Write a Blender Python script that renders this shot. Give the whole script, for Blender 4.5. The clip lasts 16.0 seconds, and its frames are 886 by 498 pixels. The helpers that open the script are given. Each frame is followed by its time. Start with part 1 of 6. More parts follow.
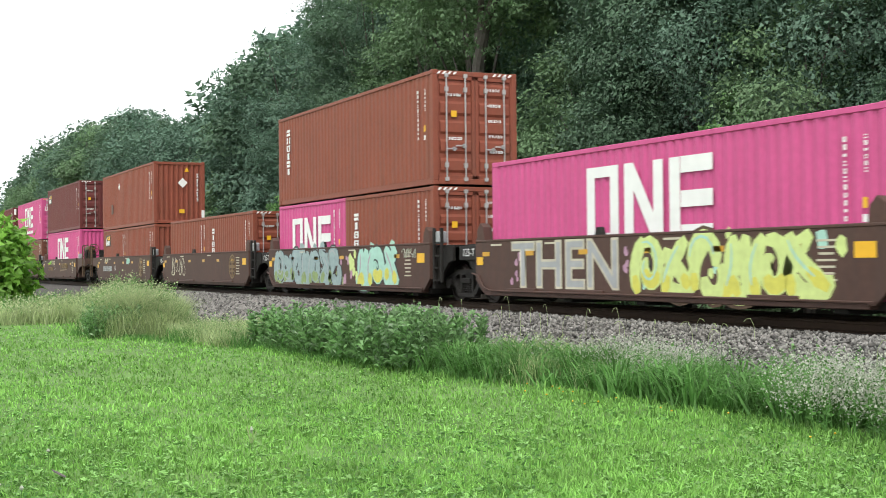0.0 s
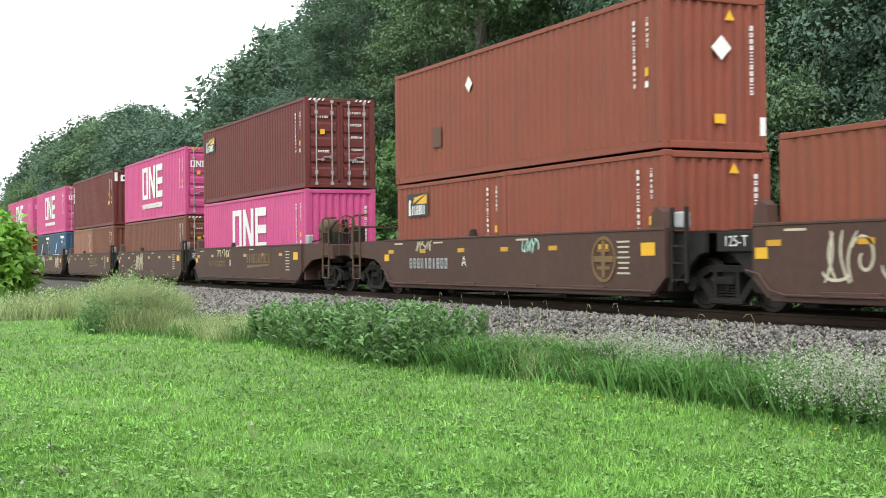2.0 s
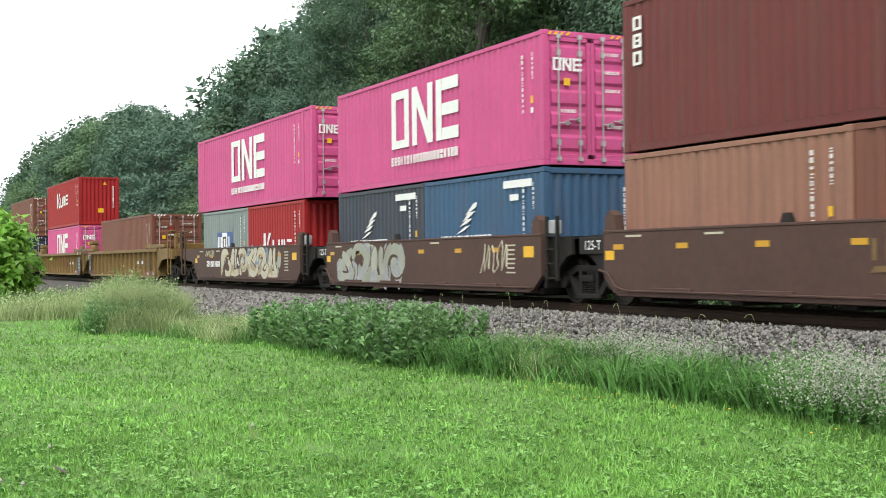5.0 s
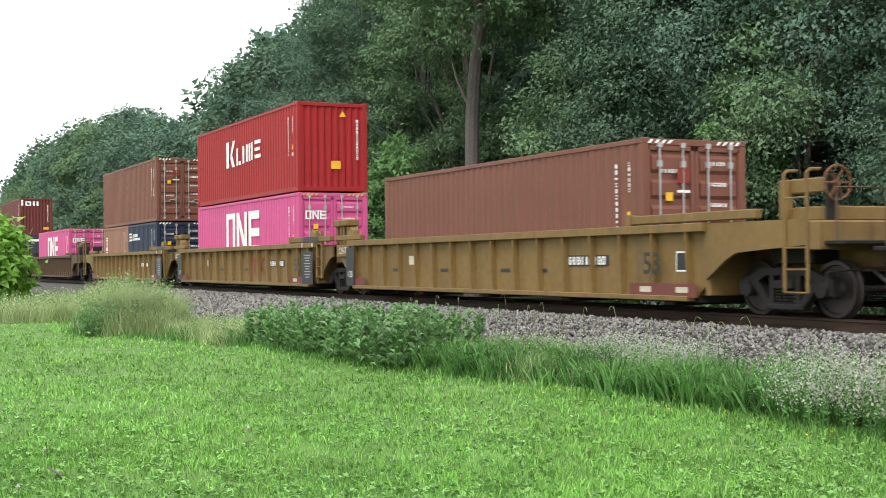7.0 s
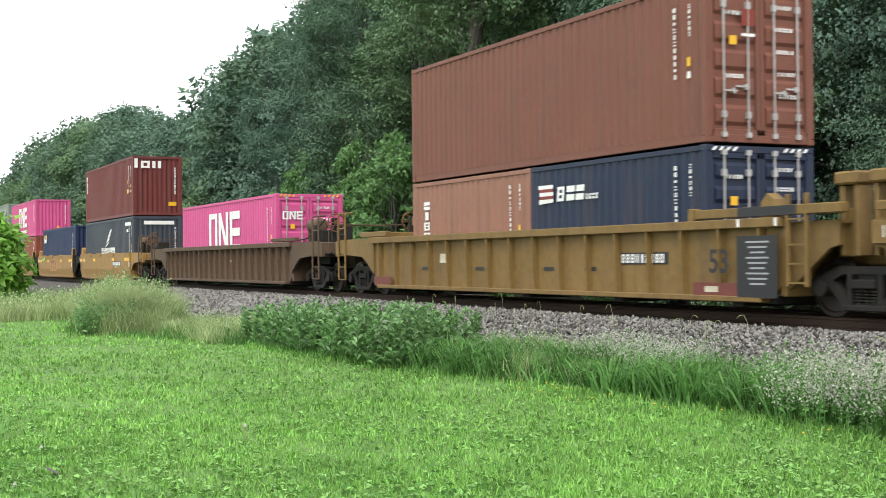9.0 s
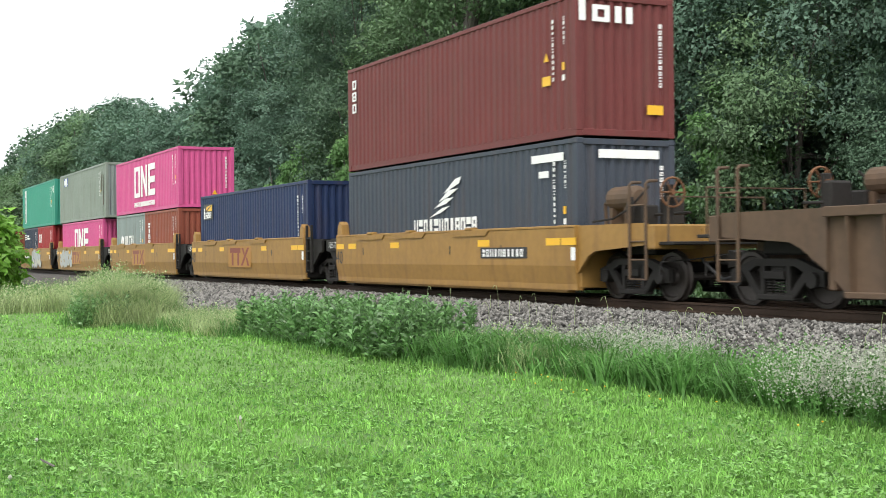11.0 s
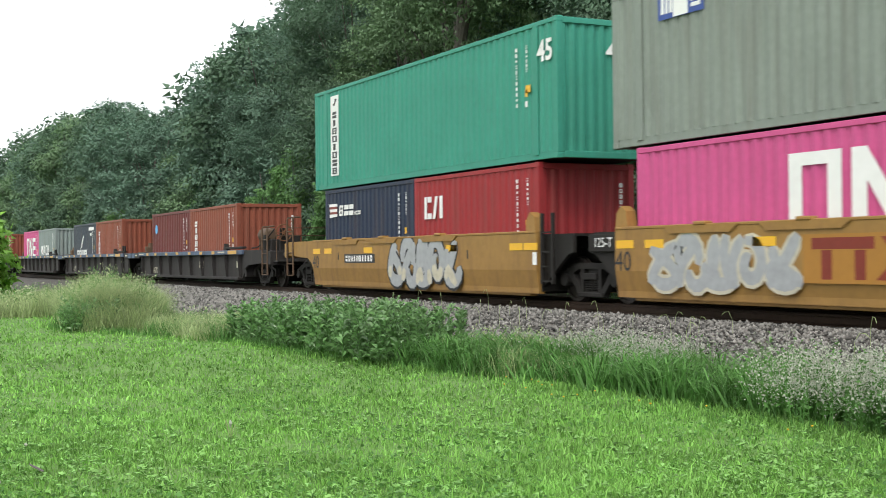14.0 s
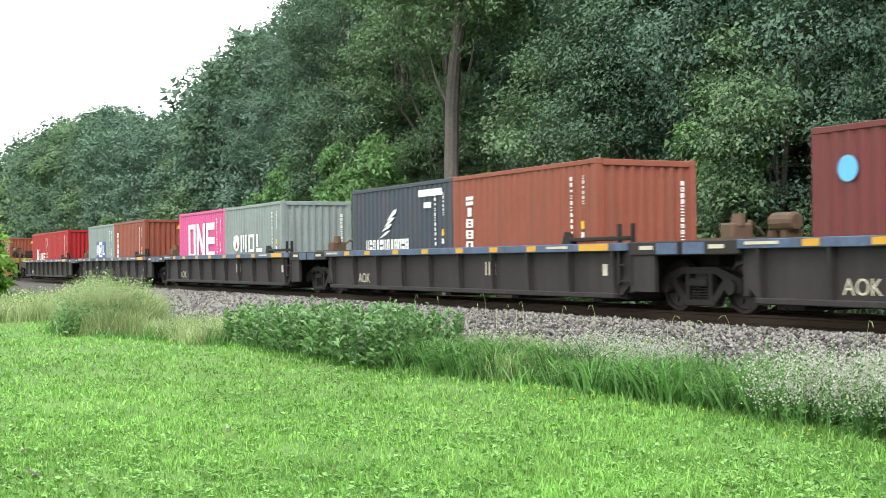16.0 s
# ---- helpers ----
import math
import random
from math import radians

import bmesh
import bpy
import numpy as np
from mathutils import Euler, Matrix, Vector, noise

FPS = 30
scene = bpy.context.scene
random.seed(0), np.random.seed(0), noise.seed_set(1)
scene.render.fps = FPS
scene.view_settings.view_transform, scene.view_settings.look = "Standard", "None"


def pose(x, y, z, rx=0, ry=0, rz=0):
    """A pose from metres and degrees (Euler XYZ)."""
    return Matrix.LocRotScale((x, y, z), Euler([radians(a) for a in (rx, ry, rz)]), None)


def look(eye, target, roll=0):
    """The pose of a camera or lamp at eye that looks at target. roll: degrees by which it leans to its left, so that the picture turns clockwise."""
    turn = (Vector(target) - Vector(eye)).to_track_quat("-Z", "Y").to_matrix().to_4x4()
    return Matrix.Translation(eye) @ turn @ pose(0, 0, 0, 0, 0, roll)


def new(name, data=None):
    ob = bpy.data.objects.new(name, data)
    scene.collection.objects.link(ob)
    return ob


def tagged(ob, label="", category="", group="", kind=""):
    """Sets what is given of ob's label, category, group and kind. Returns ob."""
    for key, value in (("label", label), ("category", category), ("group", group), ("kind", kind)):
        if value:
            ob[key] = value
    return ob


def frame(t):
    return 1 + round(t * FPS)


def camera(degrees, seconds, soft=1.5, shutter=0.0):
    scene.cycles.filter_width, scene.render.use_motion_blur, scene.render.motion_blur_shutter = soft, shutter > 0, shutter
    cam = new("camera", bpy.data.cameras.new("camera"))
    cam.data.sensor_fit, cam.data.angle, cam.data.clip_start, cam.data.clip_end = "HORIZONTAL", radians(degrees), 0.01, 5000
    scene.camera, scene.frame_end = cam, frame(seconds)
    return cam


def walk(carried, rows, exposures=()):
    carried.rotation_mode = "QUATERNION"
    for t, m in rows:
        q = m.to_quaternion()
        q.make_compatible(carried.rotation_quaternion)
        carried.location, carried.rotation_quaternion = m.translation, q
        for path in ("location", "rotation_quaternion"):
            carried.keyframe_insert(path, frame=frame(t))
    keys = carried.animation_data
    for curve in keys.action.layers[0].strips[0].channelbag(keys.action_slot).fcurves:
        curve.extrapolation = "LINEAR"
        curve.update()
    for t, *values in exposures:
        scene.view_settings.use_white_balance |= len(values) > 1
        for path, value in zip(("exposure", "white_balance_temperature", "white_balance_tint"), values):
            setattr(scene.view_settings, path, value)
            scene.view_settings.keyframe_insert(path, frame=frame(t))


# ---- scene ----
cam = camera(38.39, 16.0, soft=0.85, shutter=0.12)
EYE = Vector((0.0, 0.0, 1.6))
YAW, PITCH, ROLL, FOC = 1.1166, 0.0099, -0.58, 2252.0


def aim(dx, dy):
    """The camera's pose when the view has swung by the small amounts dx and dy."""
    a, b = YAW + dx / FOC, PITCH + dy / FOC
    way = Vector((-math.sin(a) * math.cos(b), math.cos(a) * math.cos(b), math.sin(b)))
    return look(EYE, EYE + way, ROLL)


SWING = [(0, 5.5, 3), (0.5, 4.5, -3), (1, 5.5, -5), (1.5, 4.5, -6), (2, 6, -5), (2.5, 7, -6), (3, 7, -6.5), (3.5, 8.5, -6.5), (4, 10, -6.5), (6.5, 1, 0), (7, 0, 0), (7.5, -2, 0), (8, -2, 0), (8.5, -4.5, -1), (9, -5.5, -3), (11.5, -16, -19), (12, -18, -20), (12.5, -21, -20), (13, -26, -17), (13.5, -30, -13), (14, -31, -9), (14.5, -34.5, -3), (15, -36.5, 1), (15.5, -37, 2), (16, -36.5, -2)]
# the clip's camera opens up a little as darker cars come into view
STOPS = [(0.0, 0.74), (1.5, 0.77), (3.5, 0.76), (6.5, 0.72), (7.0, 0.82), (8.5, 0.78), (9.0, 0.84), (12.5, 0.82), (13.5, 0.64), (14.0, 0.62), (14.5, 0.9), (15.0, 1.06), (16.0, 1.17)]
walk(cam, [(t, aim(dx, dy)) for t, dx, dy in SWING], STOPS)

# ---- world and sun ----
world = bpy.data.worlds.new("overcast_sky")
scene.world = world
world.use_nodes = True
wn = world.node_tree
for n in list(wn.nodes):
    wn.nodes.remove(n)
sky = wn.nodes.new("ShaderNodeTexSky")
sky.sky_type, sky.sun_disc = "NISHITA", False
sky.sun_elevation, sky.sun_rotation = radians(55), radians(130)
sky.dust_density = 4.0
hsv = wn.nodes.new("ShaderNodeHueSaturation")
hsv.inputs["Saturation"].default_value = 0.12
blend = wn.nodes.new("ShaderNodeMixRGB")
blend.inputs[0].default_value = 0.75
blend.inputs[2].default_value = (10.6, 11.0, 11.4, 1)
bg = wn.nodes.new("ShaderNodeBackground")
bg.inputs[1].default_value = 0.1
wo = wn.nodes.new("ShaderNodeOutputWorld")
wn.links.new(sky.outputs[0], hsv.inputs["Color"])
wn.links.new(hsv.outputs[0], blend.inputs[1])
wn.links.new(blend.outputs[0], bg.inputs[0])
wn.links.new(bg.outputs[0], wo.inputs[0])
sun = new("sun", bpy.data.lights.new("sun", "SUN"))
sun.data.energy, sun.data.angle, sun.data.color = 1.3, radians(25), (1.0, 0.96, 0.9)
sun.matrix_world = look((36, -30, 60), (0, 0, 0))


# ---- materials ----
MATS = {}


def surface(name, color, rough=0.6, metal=0.0, grain=6.0, vary=0.25, bump=0.15, dirt=None, streak=0.0, island=False, spec=0.4, leaf=0.0, rand=0.0):
    """A procedural surface: base colour, fine grain, larger stains, upright streaks of dirt and relief."""
    if name in MATS:
        return MATS[name]
    m = bpy.data.materials.new(name)
    m.use_nodes = True
    nt = m.node_tree
    N, Lk = nt.nodes, nt.links
    b = N["Principled BSDF"]
    b.inputs["Roughness"].default_value, b.inputs["Metallic"].default_value = rough, metal
    b.inputs["Specular IOR Level"].default_value = spec
    tc = N.new("ShaderNodeTexCoord")
    fine = N.new("ShaderNodeTexNoise")
    fine.inputs["Scale"].default_value, fine.inputs["Detail"].default_value = grain, 5
    Lk.new(tc.outputs["Object"], fine.inputs["Vector"])
    big = N.new("ShaderNodeTexNoise")
    big.inputs["Scale"].default_value, big.inputs["Detail"].default_value = grain * 0.09, 3
    Lk.new(tc.outputs["Object"], big.inputs["Vector"])
    add = N.new("ShaderNodeMath")
    add.operation = "ADD"
    Lk.new(fine.outputs[0], add.inputs[0])
    Lk.new(big.outputs[0], add.inputs[1])
    ramp = N.new("ShaderNodeMapRange")
    ramp.inputs[1].default_value, ramp.inputs[2].default_value = 0.6, 1.4
    ramp.inputs[3].default_value, ramp.inputs[4].default_value = 1 - vary, 1 + vary
    Lk.new(add.outputs[0], ramp.inputs[0])
    value = ramp.outputs[0]
    if island or rand:
        src = N.new("ShaderNodeNewGeometry").outputs["Random Per Island"] if island else N.new("ShaderNodeObjectInfo").outputs["Random"]
        r2 = N.new("ShaderNodeMapRange")
        w = rand or 0.35
        r2.inputs[3].default_value, r2.inputs[4].default_value = 1 - w, 1 + w
        Lk.new(src, r2.inputs[0])
        mul = N.new("ShaderNodeMath")
        mul.operation = "MULTIPLY"
        Lk.new(value, mul.inputs[0])
        Lk.new(r2.outputs[0], mul.inputs[1])
        value = mul.outputs[0]
    scale = N.new("ShaderNodeVectorMath")
    scale.operation = "SCALE"
    scale.inputs[0].default_value = color
    Lk.new(value, scale.inputs["Scale"])
    col = scale.outputs[0]
    if dirt:
        st = N.new("ShaderNodeTexNoise")
        st.inputs["Scale"].default_value, st.inputs["Detail"].default_value = 1.0, 6
        mp = N.new("ShaderNodeMapping")
        mp.inputs["Scale"].default_value = (3.2, 3.2, 0.35) if streak else (1.3, 1.3, 1.3)
        Lk.new(tc.outputs["Object"], mp.inputs[0])
        Lk.new(mp.outputs[0], st.inputs["Vector"])
        mr = N.new("ShaderNodeMapRange")
        mr.inputs[1].default_value, mr.inputs[2].default_value = 0.5, 0.78
        mr.inputs[4].default_value = streak or 0.5
        Lk.new(st.outputs[0], mr.inputs[0])
        mx = N.new("ShaderNodeMixRGB")
        mx.inputs[2].default_value = (*dirt, 1)
        Lk.new(mr.outputs[0], mx.inputs[0])
        Lk.new(col, mx.inputs[1])
        col = mx.outputs[0]
    Lk.new(col, b.inputs["Base Color"])
    if bump:
        bp = N.new("ShaderNodeBump")
        bp.inputs["Strength"].default_value, bp.inputs["Distance"].default_value = bump, 0.02
        Lk.new(fine.outputs[0], bp.inputs["Height"])
        Lk.new(bp.outputs[0], b.inputs["Normal"])
    if leaf:
        tr = N.new("ShaderNodeBsdfTranslucent")
        Lk.new(col, tr.inputs[0])
        ms = N.new("ShaderNodeMixShader")
        ms.inputs[0].default_value = leaf
        Lk.new(b.outputs[0], ms.inputs[1])
        Lk.new(tr.outputs[0], ms.inputs[2])
        Lk.new(ms.outputs[0], N["Material Output"].inputs[0])
    MATS[name] = m
    return m


def paint(name, color, dirt=(0.09, 0.06, 0.045), streak=0.35, rough=0.55):
    return surface(name, color, rough, 0.0, 9.0, 0.12, 0.05, dirt, streak, spec=0.3)


CONTAINER_PAINT = {
    "pink": (paint("pink_paint", (0.542, 0.084, 0.235), (0.3, 0.06, 0.12), 0.25), "magenta-pink"),
    "orange": (paint("orange_paint", (0.229, 0.065, 0.038)), "weathered orange-brown"),
    "rust": (paint("rust_paint", (0.233, 0.063, 0.038)), "rusty brown"),
    "brown": (paint("brown_paint", (0.170, 0.065, 0.043)), "dull brown"),
    "umber": (paint("umber_paint", (0.109, 0.052, 0.034)), "dark brown"),
    "maroon": (paint("maroon_paint", (0.135, 0.031, 0.029)), "dark maroon"),
    "salmon": (paint("salmon_paint", (0.273, 0.132, 0.092)), "faded salmon-brown"),
    "red": (paint("red_paint", (0.304, 0.014, 0.016), (0.25, 0.02, 0.02), 0.2), "bright red"),
    "crimson": (paint("crimson_paint", (0.288, 0.024, 0.028)), "faded crimson"),
    "navy": (paint("navy_paint", (0.014, 0.028, 0.080)), "navy blue"),
    "indigo": (paint("indigo_paint", (0.017, 0.027, 0.055)), "dusty indigo"),
    "blue": (paint("blue_paint", (0.040, 0.096, 0.176)), "dusty blue"),
    "slate": (paint("slate_paint", (0.044, 0.054, 0.072)), "slate grey-blue"),
    "green": (paint("green_paint", (0.040, 0.256, 0.184), (0.06, 0.2, 0.15), 0.25), "sea green"),
    "grey": (paint("grey_paint", (0.216, 0.256, 0.248)), "pale grey"),
    "sage": (paint("sage_paint", (0.216, 0.248, 0.216)), "grey-green"),
}
WHITE = surface("white_marking", (0.78, 0.78, 0.76), 0.5, vary=0.08, bump=0.0)
YELLOW = surface("yellow_marking", (0.75, 0.42, 0.02), 0.45, vary=0.1, bump=0.0)
AMBER = surface("amber_reflector", (0.55, 0.29, 0.02), 0.35, vary=0.12, bump=0.0)
BLUEMARK = surface("blue_marking", (0.03, 0.07, 0.28), 0.5, vary=0.08, bump=0.0)
SKYMARK = surface("sky_blue_marking", (0.12, 0.42, 0.75), 0.5, vary=0.08, bump=0.0)
ORANGEMARK = surface("fresh_orange_field", (0.35, 0.165, 0.025), 0.55, vary=0.12, bump=0.0)
REDMARK = surface("red_marking", (0.19, 0.026, 0.013), 0.5, vary=0.12, bump=0.0)
DULLRED = surface("dull_red_paint", (0.15, 0.04, 0.03), 0.6, vary=0.2, bump=0.0)
DARKMARK = surface("dark_marking", (0.02, 0.02, 0.022), 0.5, vary=0.1, bump=0.0)
LIMEMARK = surface("lime_paint", (0.550, 0.660, 0.240), 0.5, vary=0.18, bump=0.0)
MINTMARK = surface("mint_paint", (0.36, 0.60, 0.50), 0.5, vary=0.18, bump=0.0)
SILVER = surface("silver_spray", (0.36, 0.37, 0.38), 0.4, 0.2, vary=0.2, bump=0.0)
CREAM = surface("cream_spray", (0.52, 0.48, 0.36), 0.5, vary=0.25, bump=0.0)
GOLDMARK = surface("gold_marking", (0.165, 0.098, 0.036), 0.5, vary=0.2, bump=0.0)
GALV = surface("galvanised_rod", (0.42, 0.41, 0.40), 0.45, 0.4, 20, 0.2, 0.05)
GASKET = surface("rubber_gasket", (0.03, 0.03, 0.03), 0.8, vary=0.2)
CAR_BROWN = surface("mineral_brown_steel", (0.073, 0.037, 0.027), 0.7, 0, 7, 0.2, 0.06, (0.05, 0.036, 0.03), 0.5)
CAR_YELLOW = surface("ochre_yellow_steel", (0.182, 0.112, 0.034), 0.65, 0, 7, 0.22, 0.06, (0.10, 0.062, 0.03), 0.6)
CAR_AMBER = surface("amber_yellow_steel", (0.285, 0.158, 0.040), 0.6, 0, 7, 0.17, 0.06, (0.13, 0.062, 0.028), 0.5)
CAR_BLACK = surface("sooty_black_steel", (0.023, 0.020, 0.019), 0.75, 0, 7, 0.25, 0.06, (0.05, 0.042, 0.035), 0.5)
CAR_RUST = surface("rusty_brown_steel", (0.096, 0.060, 0.036), 0.75, 0, 7, 0.25, 0.06, (0.06, 0.045, 0.035), 0.5)
BLUE_SILL = surface("worn_blue_steel", (0.07, 0.105, 0.17), 0.65, 0, 9, 0.35, 0.05, (0.06, 0.05, 0.045), 0.8)
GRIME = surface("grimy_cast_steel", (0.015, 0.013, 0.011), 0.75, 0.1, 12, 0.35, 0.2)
TREAD = surface("worn_wheel_steel", (0.054, 0.046, 0.041), 0.5, 0.6, 12, 0.3, 0.05)
RUSTY = surface("rusted_steel", (0.16, 0.075, 0.035), 0.8, 0.1, 14, 0.35, 0.2)
RAIL_SIDE = surface("rusty_rail_steel", (0.049, 0.029, 0.018), 0.7, 0.3, 10, 0.3, 0.1)
TIMBER = surface("creosoted_timber", (0.029, 0.023, 0.019), 0.9, 0, 12, 0.35, 0.3, rand=0.25)
STONE = surface("ballast_stone", (0.152, 0.146, 0.133), 0.9, 0, 14, 0.25, 0.3, island=True, rand=0.8)
STONE_ONE = surface("ballast_stone_single", (0.152, 0.146, 0.133), 0.9, 0, 14, 0.25, 0.3, rand=0.6)
BALLAST_BED = surface("ballast_bed", (0.07, 0.064, 0.057), 0.95, 0, 22, 0.5, 0.9)
# darker than plain litter: the trees' shade is put into its colour
SHADED_LITTER = surface("shaded_litter", (0.05, 0.045, 0.03), 0.95, 0, 6, 0.4, 0.4)
SOIL = surface("lawn_soil", (0.105, 0.200, 0.045), 0.95, 0, 5, 0.4, 0.5, (0.10, 0.15, 0.045))
GRASS = surface("lawn_grass", (0.200, 0.394, 0.088), 0.55, 0, 1.6, 0.5, 0, island=True, rand=0.42, leaf=0.3, spec=0.25)
CLOVER = surface("lawn_weed_leaf", (0.21, 0.40, 0.11), 0.5, 0, 2, 0.25, 0, island=True, rand=0.35, leaf=0.25, spec=0.3)
RANK = surface("rank_grass", (0.118, 0.262, 0.068), 0.55, 0, 2, 0.25, 0, island=True, rand=0.35, leaf=0.4, spec=0.25)
STRAW = surface("seeding_grass", (0.375, 0.455, 0.220), 0.7, 0, 2, 0.25, 0, island=True, rand=0.3, leaf=0.35, spec=0.2)
PALE = surface("pale_seed_head", (0.46, 0.52, 0.30), 0.7, 0, 2, 0.2, 0, island=True, rand=0.3, leaf=0.35, spec=0.2)
BLOSSOM = surface("white_blossom", (0.451, 0.469, 0.388), 0.7, 0, 2, 0.15, 0, island=True, rand=0.2, leaf=0.3, spec=0.2)
WEED = surface("broad_weed_leaf", (0.15, 0.285, 0.10), 0.36, 0, 2, 0.25, 0, island=True, rand=0.5, leaf=0.3, spec=0.6)
SHRUB = surface("fresh_shrub_leaf", (0.20, 0.40, 0.06), 0.5, 0, 2, 0.25, 0, island=True, rand=0.35, leaf=0.4)
LEAF = [surface("oak_leaf", (0.087, 0.153, 0.090), 0.6, 0, 0.35, 0.3, 0, island=True, rand=0.26, leaf=0.22, spec=0.3),
        surface("maple_leaf", (0.138, 0.228, 0.111), 0.6, 0, 0.35, 0.3, 0, island=True, rand=0.26, leaf=0.22, spec=0.3),
        surface("elm_leaf", (0.111, 0.192, 0.131), 0.6, 0, 0.35, 0.3, 0, island=True, rand=0.26, leaf=0.22, spec=0.3)]
SAPLING = surface("sapling_leaf", (0.15, 0.29, 0.10), 0.55, 0, 0.5, 0.3, 0, island=True, rand=0.35, leaf=0.4, spec=0.3)
BARK = surface("grey_bark", (0.120, 0.106, 0.097), 0.95, 0, 9, 0.35, 0.6, (0.07, 0.06, 0.05), 0.5)


# ---- mesh building ----
class Shape:
    """Collects boxes, extruded outlines, tubes and leaves into one mesh."""

    def __init__(self):
        self.v, self.f = [], []

    def add(self, verts, faces):
        k = len(self.v)
        self.v += [tuple(p) for p in verts]
        self.f += [[k + i for i in f] for f in faces]
        return self

    def box(self, x0, x1, y0, y1, z0, z1, c=0.0):
        if c <= 0:
            return self.add([(x, y, z) for x in (x0, x1) for y in (y0, y1) for z in (z0, z1)],
                            [(0, 1, 3, 2), (4, 6, 7, 5), (0, 4, 5, 1), (2, 3, 7, 6), (0, 2, 6, 4), (1, 5, 7, 3)])
        lo, hi = (x0, y0, z0), (x1, y1, z1)
        verts, key = [], {}
        for i in range(8):
            s = [(i >> k) & 1 for k in range(3)]
            for ax in range(3):
                p = []
                for k in range(3):
                    e = hi[k] if s[k] else lo[k]
                    if k != ax:
                        e += -c if s[k] else c
                    p.append(e)
                key[(i, ax)] = len(verts)
                verts.append(p)
        faces = []
        for ax in range(3):
            a, b = (ax + 1) % 3, (ax + 2) % 3
            for s in (0, 1):
                faces.append([key[((s << ax) | (p << a) | (q << b), ax)] for p, q in ((0, 0), (1, 0), (1, 1), (0, 1))])
        for ax in range(3):
            a, b = (ax + 1) % 3, (ax + 2) % 3
            for p in (0, 1):
                for q in (0, 1):
                    i = (p << a) | (q << b)
                    j = i | (1 << ax)
                    faces.append([key[(i, a)], key[(j, a)], key[(j, b)], key[(i, b)]])
        for i in range(8):
            faces.append([key[(i, 0)], key[(i, 1)], key[(i, 2)]])
        return self.add(verts, faces)

    def outline(self, pts, y0, y1):
        """Extrude an outline in x and z from y0 to y1."""
        n = len(pts)
        return self.add([(x, y0, z) for x, z in pts] + [(x, y1, z) for x, z in pts],
                        [list(range(n)), list(range(2 * n - 1, n - 1, -1))] + [(i, i + n, (i + 1) % n + n, (i + 1) % n) for i in range(n)])

    def tube(self, path, sides=8):
        """A tube through (x, y, z, radius)."""
        rings = []
        for i, (x, y, z, r) in enumerate(path):
            a, b = Vector(path[max(i - 1, 0)][:3]), Vector(path[min(i + 1, len(path) - 1)][:3])
            d = (b - a).normalized()
            u = d.cross(Vector((0.31, 0.95, 0.07))).normalized()
            w = d.cross(u)
            rings.append([Vector((x, y, z)) + r * (u * math.cos(k * math.tau / sides) + w * math.sin(k * math.tau / sides)) for k in range(sides)])
        verts = [p for ring in rings for p in ring]
        faces = [(i * sides + k, i * sides + (k + 1) % sides, (i + 1) * sides + (k + 1) % sides, (i + 1) * sides + k)
                 for i in range(len(path) - 1) for k in range(sides)]
        faces += [list(range(sides - 1, -1, -1)), list(range(len(verts) - sides, len(verts)))]
        return self.add(verts, faces)

    def mesh(self, name, fix=True):
        me = bpy.data.meshes.new(name)
        me.from_pydata(self.v, [], self.f)
        if fix:
            bm = bmesh.new()
            bm.from_mesh(me)
            bmesh.ops.recalc_face_normals(bm, faces=bm.faces)
            bm.to_mesh(me)
            bm.free()
        return me


def quick_mesh(name, verts, faces):
    """A mesh from numpy arrays of corners and of faces with the same number of corners."""
    me = bpy.data.meshes.new(name)
    n, k = faces.shape
    me.vertices.add(len(verts))
    me.vertices.foreach_set("co", verts.astype(np.float32).ravel())
    me.loops.add(n * k)
    me.loops.foreach_set("vertex_index", faces.astype(np.int32).ravel())
    me.polygons.add(n)
    me.polygons.foreach_set("loop_start", np.arange(0, n * k, k, dtype=np.int32))
    me.update(calc_edges=True)
    return me


CACHE = {}


def part(name, shape, mat, parent=None, label="", at=None):
    """One mesh object, from a Shape or a mesh, under a thing or under a part."""
    me = shape.mesh(name) if isinstance(shape, Shape) else shape
    if not me.materials:
        me.materials.append(mat)
    ob = new(name, me)
    if me.materials[0] is not mat:
        ob.material_slots[0].link = "OBJECT"
        ob.material_slots[0].material = mat
    ob.parent = parent
    if at is not None:
        ob.matrix_basis = at
    if label:
        tagged(ob, label)
    return ob


def cached(key, make):
    if key not in CACHE:
        s = make()
        CACHE[key] = s.mesh(key[0]) if isinstance(s, Shape) else s
    return CACHE[key]


def empty(name, m, label, category, group="", kind=""):
    ob = new(name)
    ob.empty_display_size = 0.2
    ob.matrix_basis = m
    return tagged(ob, label, category, group, kind)


def lettering(words, size, bold=0.0):
    """Flat mesh of words, facing -y, centred on its origin."""
    def make():
        cu = bpy.data.curves.new("lettering", "FONT")
        cu.body, cu.size, cu.align_x, cu.align_y, cu.offset, cu.resolution_u = words, size, "CENTER", "CENTER", bold, 3
        ob = new("lettering", cu)
        dg = bpy.context.evaluated_depsgraph_get()
        me = bpy.data.meshes.new_from_object(ob.evaluated_get(dg))
        bpy.data.objects.remove(ob)
        me.transform(Matrix.Rotation(radians(90), 4, "X"))
        me.materials.clear()
        return me
    return cached(("lettering", words, size, bold), make)


# ---- ground and track ----
TRACK_Y, RAIL_TOP = 15.09, 0.64


